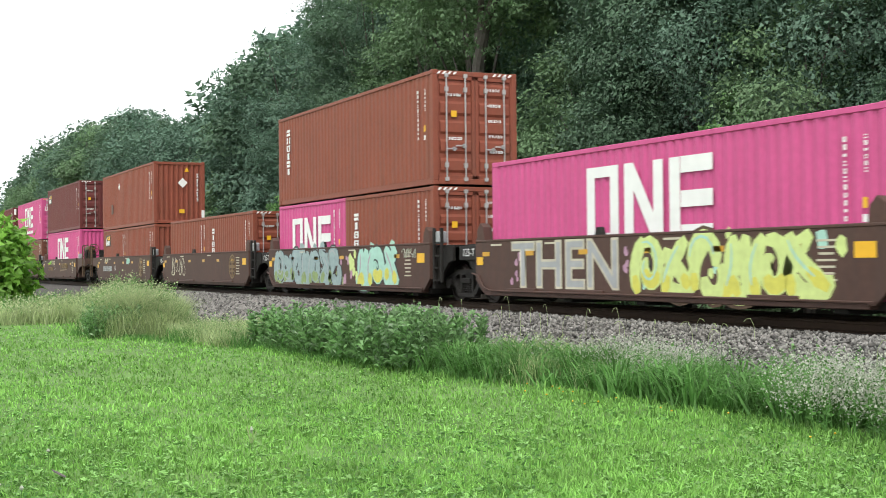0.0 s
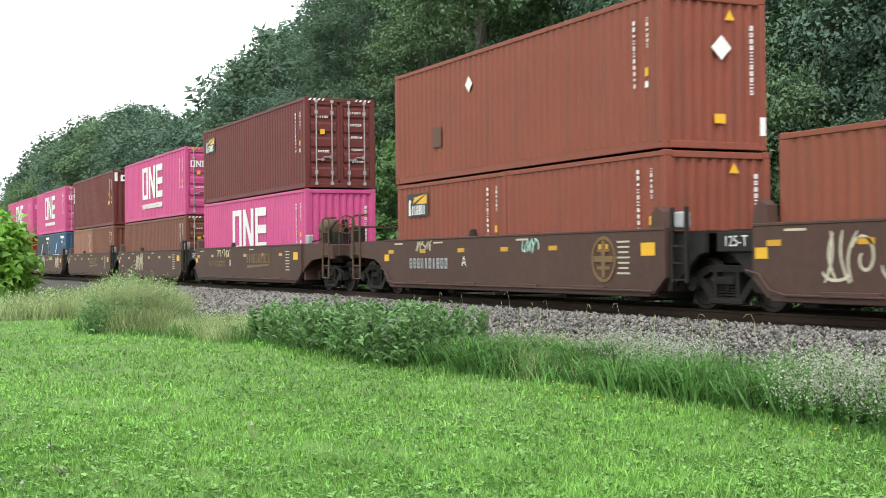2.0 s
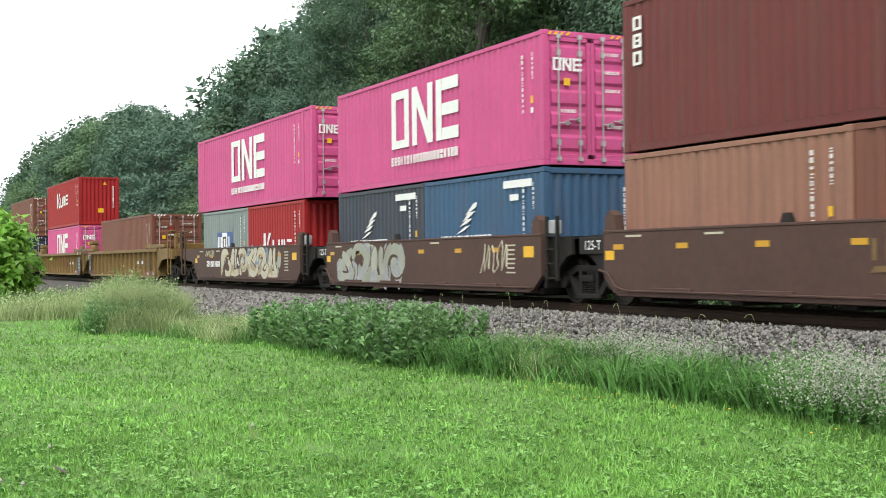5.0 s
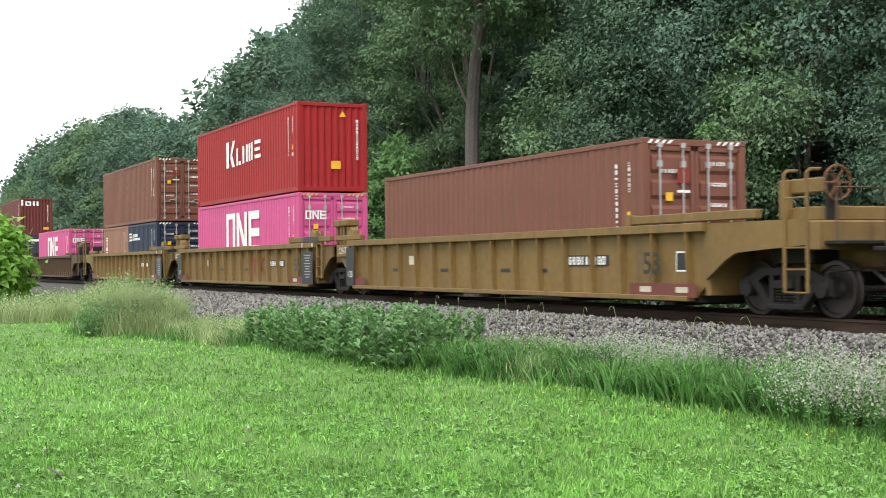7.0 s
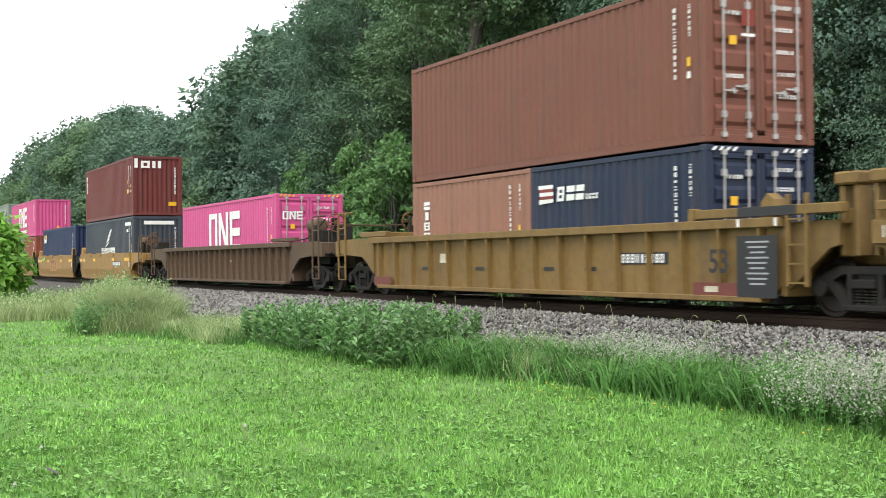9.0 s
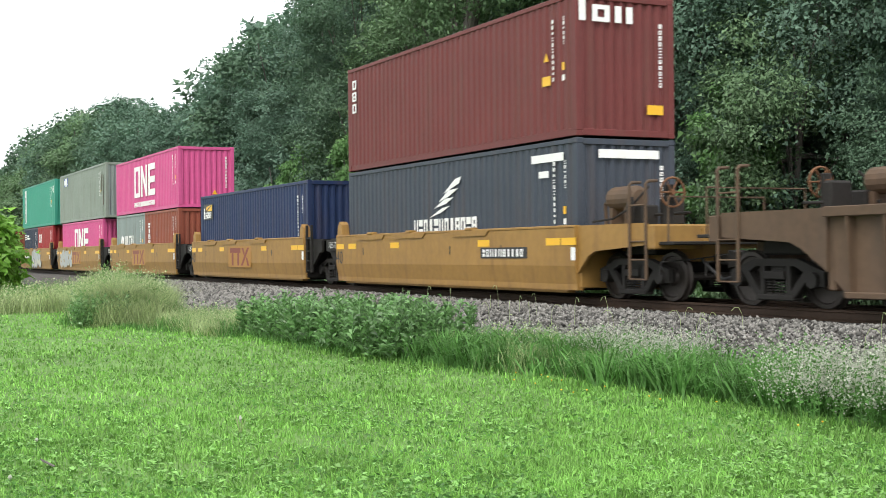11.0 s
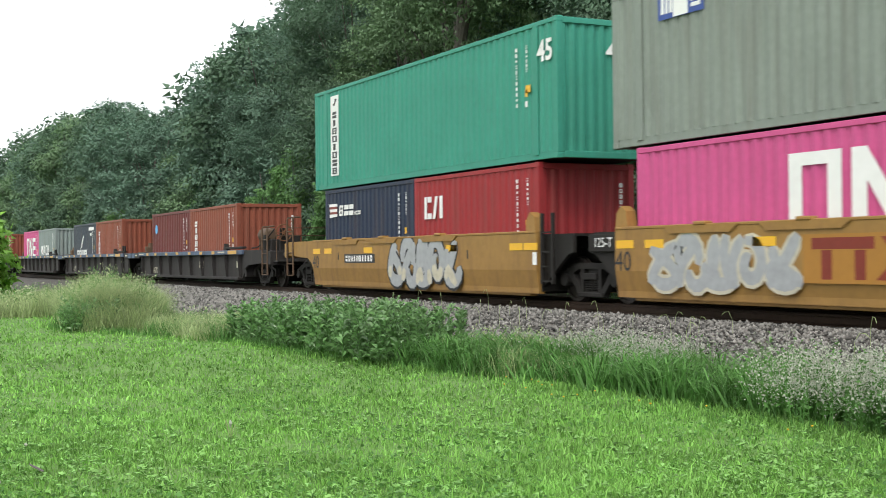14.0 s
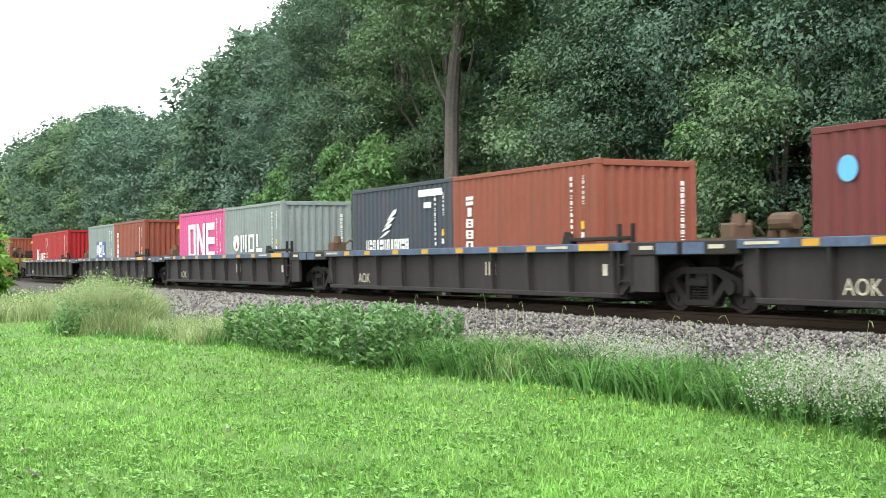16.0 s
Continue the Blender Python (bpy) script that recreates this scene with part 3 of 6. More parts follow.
def container(u, level, lower_h, L, H, tone, end, kind):
    """A steel shipping container with its base at the well's floor, or on top of the one below."""
    mat, word = CONTAINER_PAINT[tone]
    feet = {L20: "twenty", L40: "forty", L45: "forty-five"}[L]
    where = "stacked on another container" if level else "standing in a well car"
    z = RAIL_TOP + BASE + (lower_h + 0.03 if level else 0)
    c = empty("shipping_container", Matrix.Translation((u, TRACK_Y, z)), f"{word} {feet}-foot corrugated steel shipping container {where}", "container", "containers on the train")
    k = (round(L, 2), round(H, 2))
    wl = L - 0.32
    wall = cached(("side_wall", *k), lambda: corrugated(wl, 0.16, H - 0.09, 0.031))
    part("side_wall", wall, mat, c, at=Matrix.Translation((0, -HW + 0.012, 0)))
    part("side_wall", wall, mat, c, at=pose(0, HW - 0.012, 0, 0, 0, 180))
    part("roof", cached(("roof", *k), lambda: Shape().box(-L / 2 + 0.06, L / 2 - 0.06, -HW + 0.05, HW - 0.05, H - 0.07, H - 0.03)), mat, c)
    part("floor", cached(("floor", *k), lambda: Shape().box(-L / 2 + 0.06, L / 2 - 0.06, -HW + 0.06, HW - 0.06, 0.03, 0.15)), GRIME, c)
    for s in (-1, 1):
        part("top_rail", cached(("top_rail", *k), lambda: Shape().box(-L / 2 + 0.16, L / 2 - 0.16, -0.035, 0.035, H - 0.11, H - 0.012, 0.01)), mat, c, at=Matrix.Translation((0, s * (HW - 0.035), 0)))
        part("bottom_rail", cached(("bottom_rail", *k), lambda: Shape().box(-L / 2 + 0.16, L / 2 - 0.16, -0.03, 0.03, 0.012, 0.17, 0.008)), mat, c, at=Matrix.Translation((0, s * (HW - 0.055), 0)))
    off = L40 / 2 if L > 13 else L / 2
    for e in (-1, 1):
        for s in (-1, 1):
            part("corner_post", cached(("corner_post", round(H, 2)), lambda: Shape().box(-0.08, 0.08, -0.075, 0.075, 0.11, H - 0.11, 0.012)), mat, c, at=Matrix.Translation((e * (L / 2 - 0.08), s * (HW - 0.075), 0)))
            if L > 13:
                part("inner_post", cached(("inner_post", round(H, 2)), lambda: Shape().box(-0.09, 0.09, -0.02, 0.02, 0.1, H - 0.1, 0.008)), mat, c, at=Matrix.Translation((e * (off - 0.1), s * (HW - 0.018), 0)))
            for z in (0.0, H - 0.118):
                part("corner_casting", cached(("corner_casting",), lambda: Shape().box(-0.089, 0.089, -0.081, 0.081, 0, 0.118, 0.014)), mat, c, at=Matrix.Translation((e * (L / 2 - 0.086), s * (HW - 0.078), z)))
        part("end_rail", cached(("end_rail", "top"), lambda: Shape().box(-0.05, 0.05, -HW + 0.16, HW - 0.16, -0.14, -0.015, 0.01)), mat, c, at=Matrix.Translation((e * (L / 2 - 0.055), 0, H)))
        part("end_rail", cached(("end_rail", "low"), lambda: Shape().box(-0.05, 0.05, -HW + 0.16, HW - 0.16, 0.012, 0.15, 0.01)), mat, c, at=Matrix.Translation((e * (L / 2 - 0.055), 0, 0)))
    ew = cached(("end_wall", round(H, 2)), lambda: corrugated(2 * HW - 0.3, 0.13, H - 0.12, 0.046, 0.25))
    part("end_wall", ew, mat, c, at=pose(-L / 2 + 0.03, 0, 0, 0, 0, -90))
    if end == "door":
        dw, dh = HW - 0.1, H - 0.27
        for s in (-1, 1):
            d = part("door", cached(("door", round(H, 2)), lambda: door_leaf(dw, dh)), mat, c, at=Matrix.Translation((L / 2 - 0.06, s * (dw / 2 + 0.006), 0.14)) @ FRONT)
            for x in (-0.27, 0.27):
                part("lock_rod", cached(("lock_rod", round(H, 2)), lambda: Shape().tube([(0, -0.075, -0.05, 0.021), (0, -0.075, dh + 0.05, 0.021)], 6)
                     .box(-0.045, 0.045, -0.1, -0.04, 0.3, 0.42).box(-0.045, 0.045, -0.1, -0.04, dh - 0.42, dh - 0.3).box(-0.05, 0.05, -0.1, -0.04, -0.04, 0.05).box(-0.05, 0.05, -0.1, -0.04, dh - 0.05, dh + 0.04)), GALV, d, "galvanised lock rod", Matrix.Translation((x, 0, 0)))
                part("door_handle", cached(("door_handle",), lambda: Shape().box(0, 0.3, -0.1, -0.07, -0.015, 0.015).box(0.2, 0.26, -0.1, -0.04, -0.05, 0.05)), GALV, d, "galvanised handle", Matrix.Translation((x - (0.02 if x < 0 else 0.28), 0, 0.78 + 0.08 * (x > 0))))
            r = random.Random(int(u * 10) + s)
            for i in range(5 if s > 0 else 2):
                strokes(d, "number_bar", WHITE, bars_row(-0.2, 0.2, 5, 0.07, i + s, 0.8), r.uniform(-0.05, 0.12), 0, 1.0).matrix_basis = Matrix.Translation((0.02 * i - 0.03, -0.05, dh * (0.86 - 0.15 * i) if s > 0 else dh * (0.8 - 0.42 * i)))
        part("door_gasket", cached(("door_gasket", round(H, 2)), lambda: Shape().box(-0.02, 0.02, -0.012, 0.012, 0.15, H - 0.14)), GASKET, c, at=Matrix.Translation((L / 2 - 0.05, 0, 0)))
        for s in (-1, 1):
            strokes(c, "stripe", YELLOW if kind == "low_one" or tone == "pink" else WHITE, [[(x, 0), (x + 0.07, 0), (x + 0.13, 0.07), (x + 0.06, 0.07)] for x in (-0.3, -0.15, 0.0, 0.15)], s * 0.8, H - 0.105, 1.0, "front", L)
        bar(c, "warning_placard", YELLOW, -0.62, 0.62 * H, 0.16, 0.16, "front", L, 0.005)
        if kind in ("one", "low_one"):
            block_emblem(c, -0.62, 0.7 * H, 0.28, "front", L, 0.03, 1.3)
        if kind == "tal":
            bar(c, "badge", REDMARK, -0.3, 0.76 * H, 0.3, 0.3, "front", L, 0.03, "red badge")
            bar(c, "badge_stripe", WHITE, -0.3, 0.655 * H, 0.3, 0.05, "front", L, 0.03)
    else:
        part("end_wall", ew, CONTAINER_PAINT["grey"][0] if tone == "sage" else mat, c, "pale grey end wall" if tone == "sage" else "", at=pose(L / 2 - 0.03, 0, 0, 0, 0, 90))
        strokes(c, "number_bar", WHITE, [[(z, x) for x, z in p] for p in bars_row(-0.75, 0.6, 11, 0.075, 7, 0.8)], 0.82, 0.62 * H, 1.0, "front", L)
        if tone in ("pink", "red", "navy", "rust", "sage"):
            strokes(c, "warning_placard", YELLOW, [[(-0.12, 0), (0.12, 0), (0, 0.2)]], 0.35, (0.22 if tone == "pink" else 0.84) * H, 1.0, "front", L)
        if tone == "red":
            bar(c, "placard", YELLOW, 0.1, 0.3 * H, 0.34, 0.26, "front", L)
    # upright rows of marks beside the leading post
    for x, a, b, n in ((0.9, -0.62, 0.7, 11), (0.47, 0.1, 0.7, 6)):
        strokes(c, "number_bar", WHITE, [[(z, xx) for xx, z in p] for p in bars_row(a, b, n, 0.06, n, 0.7)], off - x, 0.62 * H, 1.0)
    bar(c, "placard", YELLOW, off - 0.47, 0.5 * H, 0.1, 0.16)
    bar(c, "placard", WHITE, off - 0.47, 0.42 * H, 0.1, 0.12)
    if kind:
        emblem(c, kind, L, H)
    return c


TRAIN = []  # everything that rolls, with its place at the start
LOADS = [
    (-19.85, [(0, L40, HC, "pink", "panel", "low_one")], []),
    (-35.2, [(-3.05, L20, STD, "pink", "panel", "low_one"), (3.05, L20, STD, "orange", "door", "down")], [(0, L40, HC, "orange", "door", "down")]),
    (-50.35, [(-3.05, L20, STD, "orange", "panel", ""), (3.05, L20, STD, "orange", "door", "down")], []),
    (-65.6, [(-3.05, L20, STD, "rust", "panel", "sign"), (3.05, L20, STD, "rust", "panel", "")], [(-0.1, L40, HC, "rust", "panel", "diamond")]),
    (-85.1, [(0, L40, HC, "pink", "panel", "low_one")], [(0, L40, HC, "maroon", "door", "sign")]),
    (-100.28, [(0, L40, STD, "brown", "door", "tal")], [(0, L40, HC, "pink", "door", "one")]),
    (-115.45, [(-3.05, L20, STD, "salmon", "panel", ""), (3.05, L20, STD, "brown", "panel", "")], [(0, L40, HC, "maroon", "panel", "tex")]),
    (-130.7, [(-3.05, L20, STD, "slate", "panel", "wing"), (3.05, L20, STD, "blue", "panel", "wing")], [(0, L40, HC, "pink", "door", "one")]),
    (-145.95, [(-3.05, L20, STD, "grey", "panel", "square"), (3.05, L20, STD, "red", "panel", "kline_low")], [(0, L45, HC, "pink", "door", "one")]),
    (-167.45, [(0, L40, HC, "brown", "door", "tal")], []),
    (-186.7, [(0, L40, HC, "pink", "door", "low_one")], [(0, L40, HC, "red", "panel", "kline")]),
    (-206.1, [(-3.05, L20, STD, "salmon", "panel", "down"), (3.05, L20, STD, "indigo", "door", "flag")], [(0, L40, HC, "brown", "door", "tal")]),
    (-229.3, [(0, L40, HC, "pink", "door", "low_one")], []),
    (-250.9, [(0, L40, HC, "slate", "panel", "wing")], [(0, L40, HC, "maroon", "panel", "tex")]),
    (-266.5, [(0, L40, HC, "navy", "panel", "sign")], []),
    (-282.1, [(-3.05, L20, STD, "grey", "panel", "gator"), (3.05, L20, STD, "rust", "panel", "down")], [(0, L40, STD, "pink", "panel", "one")]),
    (-297.65, [(0, L40, STD, "pink", "panel", "low_one")], [(0, L45, HC, "sage", "panel", "badge")]),
    (-313.35, [(-3.05, L20, STD, "indigo", "panel", "flag"), (3.05, L20, STD, "crimson", "panel", "mark")], [(0, L45, HC, "green", "panel", "tall")]),
    (-334.05, [(-3.05, L20, STD, "maroon", "panel", "dot"), (3.05, L20, STD, "orange", "panel", "down")], []),
    (-352.1, [(-3.05, L20, STD, "slate", "panel", "wing"), (3.05, L20, STD, "orange", "panel", "down")], []),
    (-370.1, [(-3.05, L20, STD, "pink", "panel", "low_one"), (3.05, L20, STD, "grey", "panel", "gator")], []),
    (-388.1, [(-3.05, L20, STD, "grey", "panel", "square"), (3.05, L20, STD, "rust", "panel", "down")], []),
    (-406.1, [(-3.05, L20, STD, "red", "panel", "kline_low"), (3.05, L20, STD, "red", "panel", "")], []),
    (-428.3, [(-3.05, L20, STD, "orange", "panel", ""), (3.05, L20, STD, "rust", "panel", "")], []),
]
for u, low, up in LOADS:
    for dx, L, H, tone, end, kind in low:
        TRAIN.append(container(u + dx, 0, 0, L, H, tone, end, kind))
    for dx, L, H, tone, end, kind in up:
        TRAIN.append(container(u + dx, 1, low[0][2], L, H, tone, end, kind))


# ---- well cars ----
WHEEL_R = 0.46
AXLES = []


def wheelset_mesh():
    s = Shape()
    for side in (-1, 1):
        prof = [(0.69, WHEEL_R + 0.028), (0.72, WHEEL_R + 0.028), (0.735, WHEEL_R), (0.815, WHEEL_R - 0.006), (0.82, WHEEL_R - 0.07), (0.79, WHEEL_R - 0.09), (0.775, 0.17), (0.83, 0.13), (0.83, 0.001), (0.69, 0.001)]
        n, k = 28, len(prof)
        verts = [(r * math.cos(a * math.tau / n), side * y, r * math.sin(a * math.tau / n)) for a in range(n) for y, r in prof]
        s.add(verts, [(a * k + i, a * k + i + 1, (a + 1) % n * k + i + 1, (a + 1) % n * k + i) for a in range(n) for i in range(k - 1)])
        s.box(-0.05, 0.05, side * 0.78 - 0.02, side * 0.78 + 0.02, 0.2, 0.3)
    s.tube([(0, -0.95, 0, 0.075), (0, 0.95, 0, 0.075)], 10)
    return s


def side_frame():
    """A cast truck side frame with two open windows, its springs between them."""
    s = Shape()
    y0, y1 = -0.07, 0.07
    s.outline([(-1.12, 0.36), (-1.12, 0.6), (-0.86, 0.68), (-0.5, 0.8), (0.5, 0.8), (0.86, 0.68), (1.12, 0.6), (1.12, 0.36), (0.98, 0.36), (0.94, 0.5), (0.8, 0.52), (0.45, 0.68), (-0.45, 0.68), (-0.8, 0.52), (-0.94, 0.5), (-0.98, 0.36)], y0, y1)
    for m in (-1, 1):
        s.outline([(m * 0.8, 0.54), (m * 0.66, 0.6), (m * 0.3, 0.2), (m * 0.42, 0.14)], y0, y1)
        s.outline([(m * 0.36, 0.7), (m * 0.26, 0.7), (m * 0.26, 0.18), (m * 0.36, 0.18)], y0, y1)
        s.tube([(m * 0.89, y0 - 0.06, 0.46, 0.13), (m * 0.89, y1, 0.46, 0.13)], 12)
    s.box(-0.45, 0.45, y0 - 0.03, y1 + 0.03, 0.12, 0.22, 0.02)
    s.box(-0.24, 0.24, y0 - 0.04, y1 + 0.04, 0.46, 0.6, 0.02)
    for x in (-0.16, 0.0, 0.16):
        for i in range(5):
            s.tube([(x, -0.02, 0.225 + i * 0.047, 0.062), (x, -0.02, 0.25 + i * 0.047, 0.062)], 8)
    return s


def truck(parent, x):
    t = part("truck", cached(("truck_bolster",), lambda: Shape().box(-0.19, 0.19, -1.02, 1.02, 0.5, 0.72, 0.03).tube([(0, 0, 0.72, 0.2), (0, 0, 0.86, 0.2)], 12)), GRIME, parent, at=Matrix.Translation((x, 0, 0)))
    for s in (-1, 1):
        part("side_frame", cached(("side_frame",), side_frame), GRIME, t, at=pose(0, s * 1.0, 0, 0, 0, 0 if s < 0 else 180))
        w = part("wheelset", cached(("wheelset",), wheelset_mesh), TREAD, t, at=Matrix.Translation((s * 0.89, 0, WHEEL_R)))
        AXLES.append((w, s * 0.89))


#            half  joint  truck  coupler  z0    z1    steel
KINDS = {
    "brown": (6.42, 7.6, 7.95, 9.75, 0.28, 1.48, CAR_BROWN, "grimy mineral-brown"),
    "amber": (6.42, 7.8, 7.8, 9.75, 0.17, 1.47, CAR_AMBER, "amber-yellow"),
    "ochre": (8.25, 9.62, 9.8, 11.75, 0.28, 1.58, CAR_YELLOW, "ochre-yellow ribbed"),
    "rusty": (8.25, 9.62, 9.8, 11.75, 0.28, 1.58, CAR_RUST, "rusty brown ribbed"),
    "black": (7.5, 9.02, 8.65, 11.0, 0.28, 1.25, CAR_BLACK, "sooty black ribbed"),
}
WY = 1.5


def mark(c, name, mat, x, z, w, h, y=None, label=""):
    me = cached(("bar", round(w, 3), round(h, 3)), lambda: Shape().box(-w / 2, w / 2, -0.002, 0.002, -h / 2, h / 2))
    return part(name, me, mat, c, label, Matrix.Translation((x, -(y or WY) - 0.006, z)))


def word(c, words, mat, x, z, size, y=None, bold=0.0):
    return part("lettering", lettering(words, size, bold), mat, c, "painted " + words, Matrix.Translation((x, -(y or WY) - 0.009, z)))


def scrawl(c, name, mat, polys, x, z, sx, sz, lift=0.008, label=""):
    s = Shape()
    for i, p in enumerate(polys):
        s.outline([(a * sx, b * sz) for a, b in p], -0.002 - 0.0003 * i, 0.002)
    ob = part(name, s, mat, c, label, Matrix.Translation((x, -WY - lift, z)))
    return tagged(ob, label or "rows of small painted marks", kind="stuff") if len(polys) > 3 else ob


def ribbon(s, pts, w, y):
    """A flat band of sprayed paint along pts, w wide at each point, rounded off at its ends."""
    k = len(s.v)
    n = len(pts)
    for i, (x, z) in enumerate(pts):
        x0, z0 = pts[max(i - 1, 0)]
        x1, z1 = pts[min(i + 1, n - 1)]
        q = math.hypot(x1 - x0, z1 - z0) or 1.0
        t = i / (n - 1)
        half_w = w * 0.5 * min(1.0, 0.55 + 3.0 * min(t, 1 - t))
        ox, oz = -(z1 - z0) / q * half_w, (x1 - x0) / q * half_w
        s.v += [(x + ox, y, z + oz), (x - ox, y, z - oz)]
    s.f += [(k + 2 * i, k + 2 * i + 1, k + 2 * i + 3, k + 2 * i + 2) for i in range(n - 1)]


def arc(cx, cz, rx, rz, a0, a1, n=9):
    return [(cx + rx * math.cos(a0 + (a1 - a0) * i / (n - 1)), cz + rz * math.sin(a0 + (a1 - a0) * i / (n - 1))) for i in range(n)]


def swell(p, q, bow, n=7):
    """A bowed stroke from p to q."""
    out = []
    for i in range(n):
        t = i / (n - 1)
        out.append((p[0] + (q[0] - p[0]) * t + bow * math.sin(math.pi * t), p[1] + (q[1] - p[1]) * t))
    return out


def spray_strokes(seed, w, h):
    """The strokes of one tangled sprayed form, w wide and h high: coils, hooks and crossing slashes."""
    r = random.Random(seed)
    k = seed % 4
    turn = r.uniform(-0.5, 0.5)
    slash = swell((r.uniform(0.0, 0.3) * w, r.uniform(0.0, 0.15) * h), (r.uniform(0.5, 0.95) * w, r.uniform(0.85, 1.0) * h), r.uniform(-0.25, 0.25) * w)
    cross = swell((r.uniform(0.6, 1.05) * w, r.uniform(0.0, 0.2) * h), (r.uniform(0.0, 0.4) * w, r.uniform(0.7, 1.0) * h), r.uniform(-0.25, 0.25) * w)
    if k == 0:
        coil = [(0.5 * w + 0.42 * w * q * math.cos(turn + 8.5 * q), 0.48 * h + 0.46 * h * q * math.sin(turn + 8.5 * q)) for q in [0.2 + 0.8 * i / 15 for i in range(16)]]
        return [coil, swell((0.1 * w, 0.02 * h), (0.3 * w, 0.98 * h), -0.2 * w)]
    if k == 1:
        return [slash, cross, arc(0.55 * w, 0.3 * h, 0.4 * w, 0.24 * h, 2.8 + turn, 6.4 + turn)]
    if k == 2:
        return [arc(0.42 * w, 0.62 * h, 0.36 * w, 0.34 * h, -0.4 + turn, 3.6 + turn), slash, arc(0.7 * w, 0.3 * h, 0.28 * w, 0.26 * h, 3.0 + turn, 7.2 + turn)]
    return [swell((0.12 * w, 0.0), (0.34 * w, 1.0 * h), 0.14 * w), swell((0.5 * w, 0.05 * h), (0.42 * w, 0.96 * h), -0.2 * w), swell((0.92 * w, 0.0), (0.72 * w, 1.0 * h), -0.16 * w), arc(0.5 * w, 0.25 * h, 0.46 * w, 0.2 * h, 3.3, 6.0)]


RED_FORMS = [[(-0.95, 0.36), (-0.95, 0.5), (0.1, 0.5), (0.1, 0.36)], [(-0.78, 0), (-0.6, 0), (-0.6, 0.35), (-0.78, 0.35)], [(-0.22, 0), (-0.04, 0), (-0.04, 0.35), (-0.22, 0.35)],
             [(0.12, 0), (0.3, 0), (0.92, 0.5), (0.72, 0.5)], [(0.2, 0.5), (0.38, 0.5), (0.5, 0.36), (0.42, 0.28)], [(0.62, 0.2), (0.72, 0.26), (0.92, 0), (0.74, 0)]]


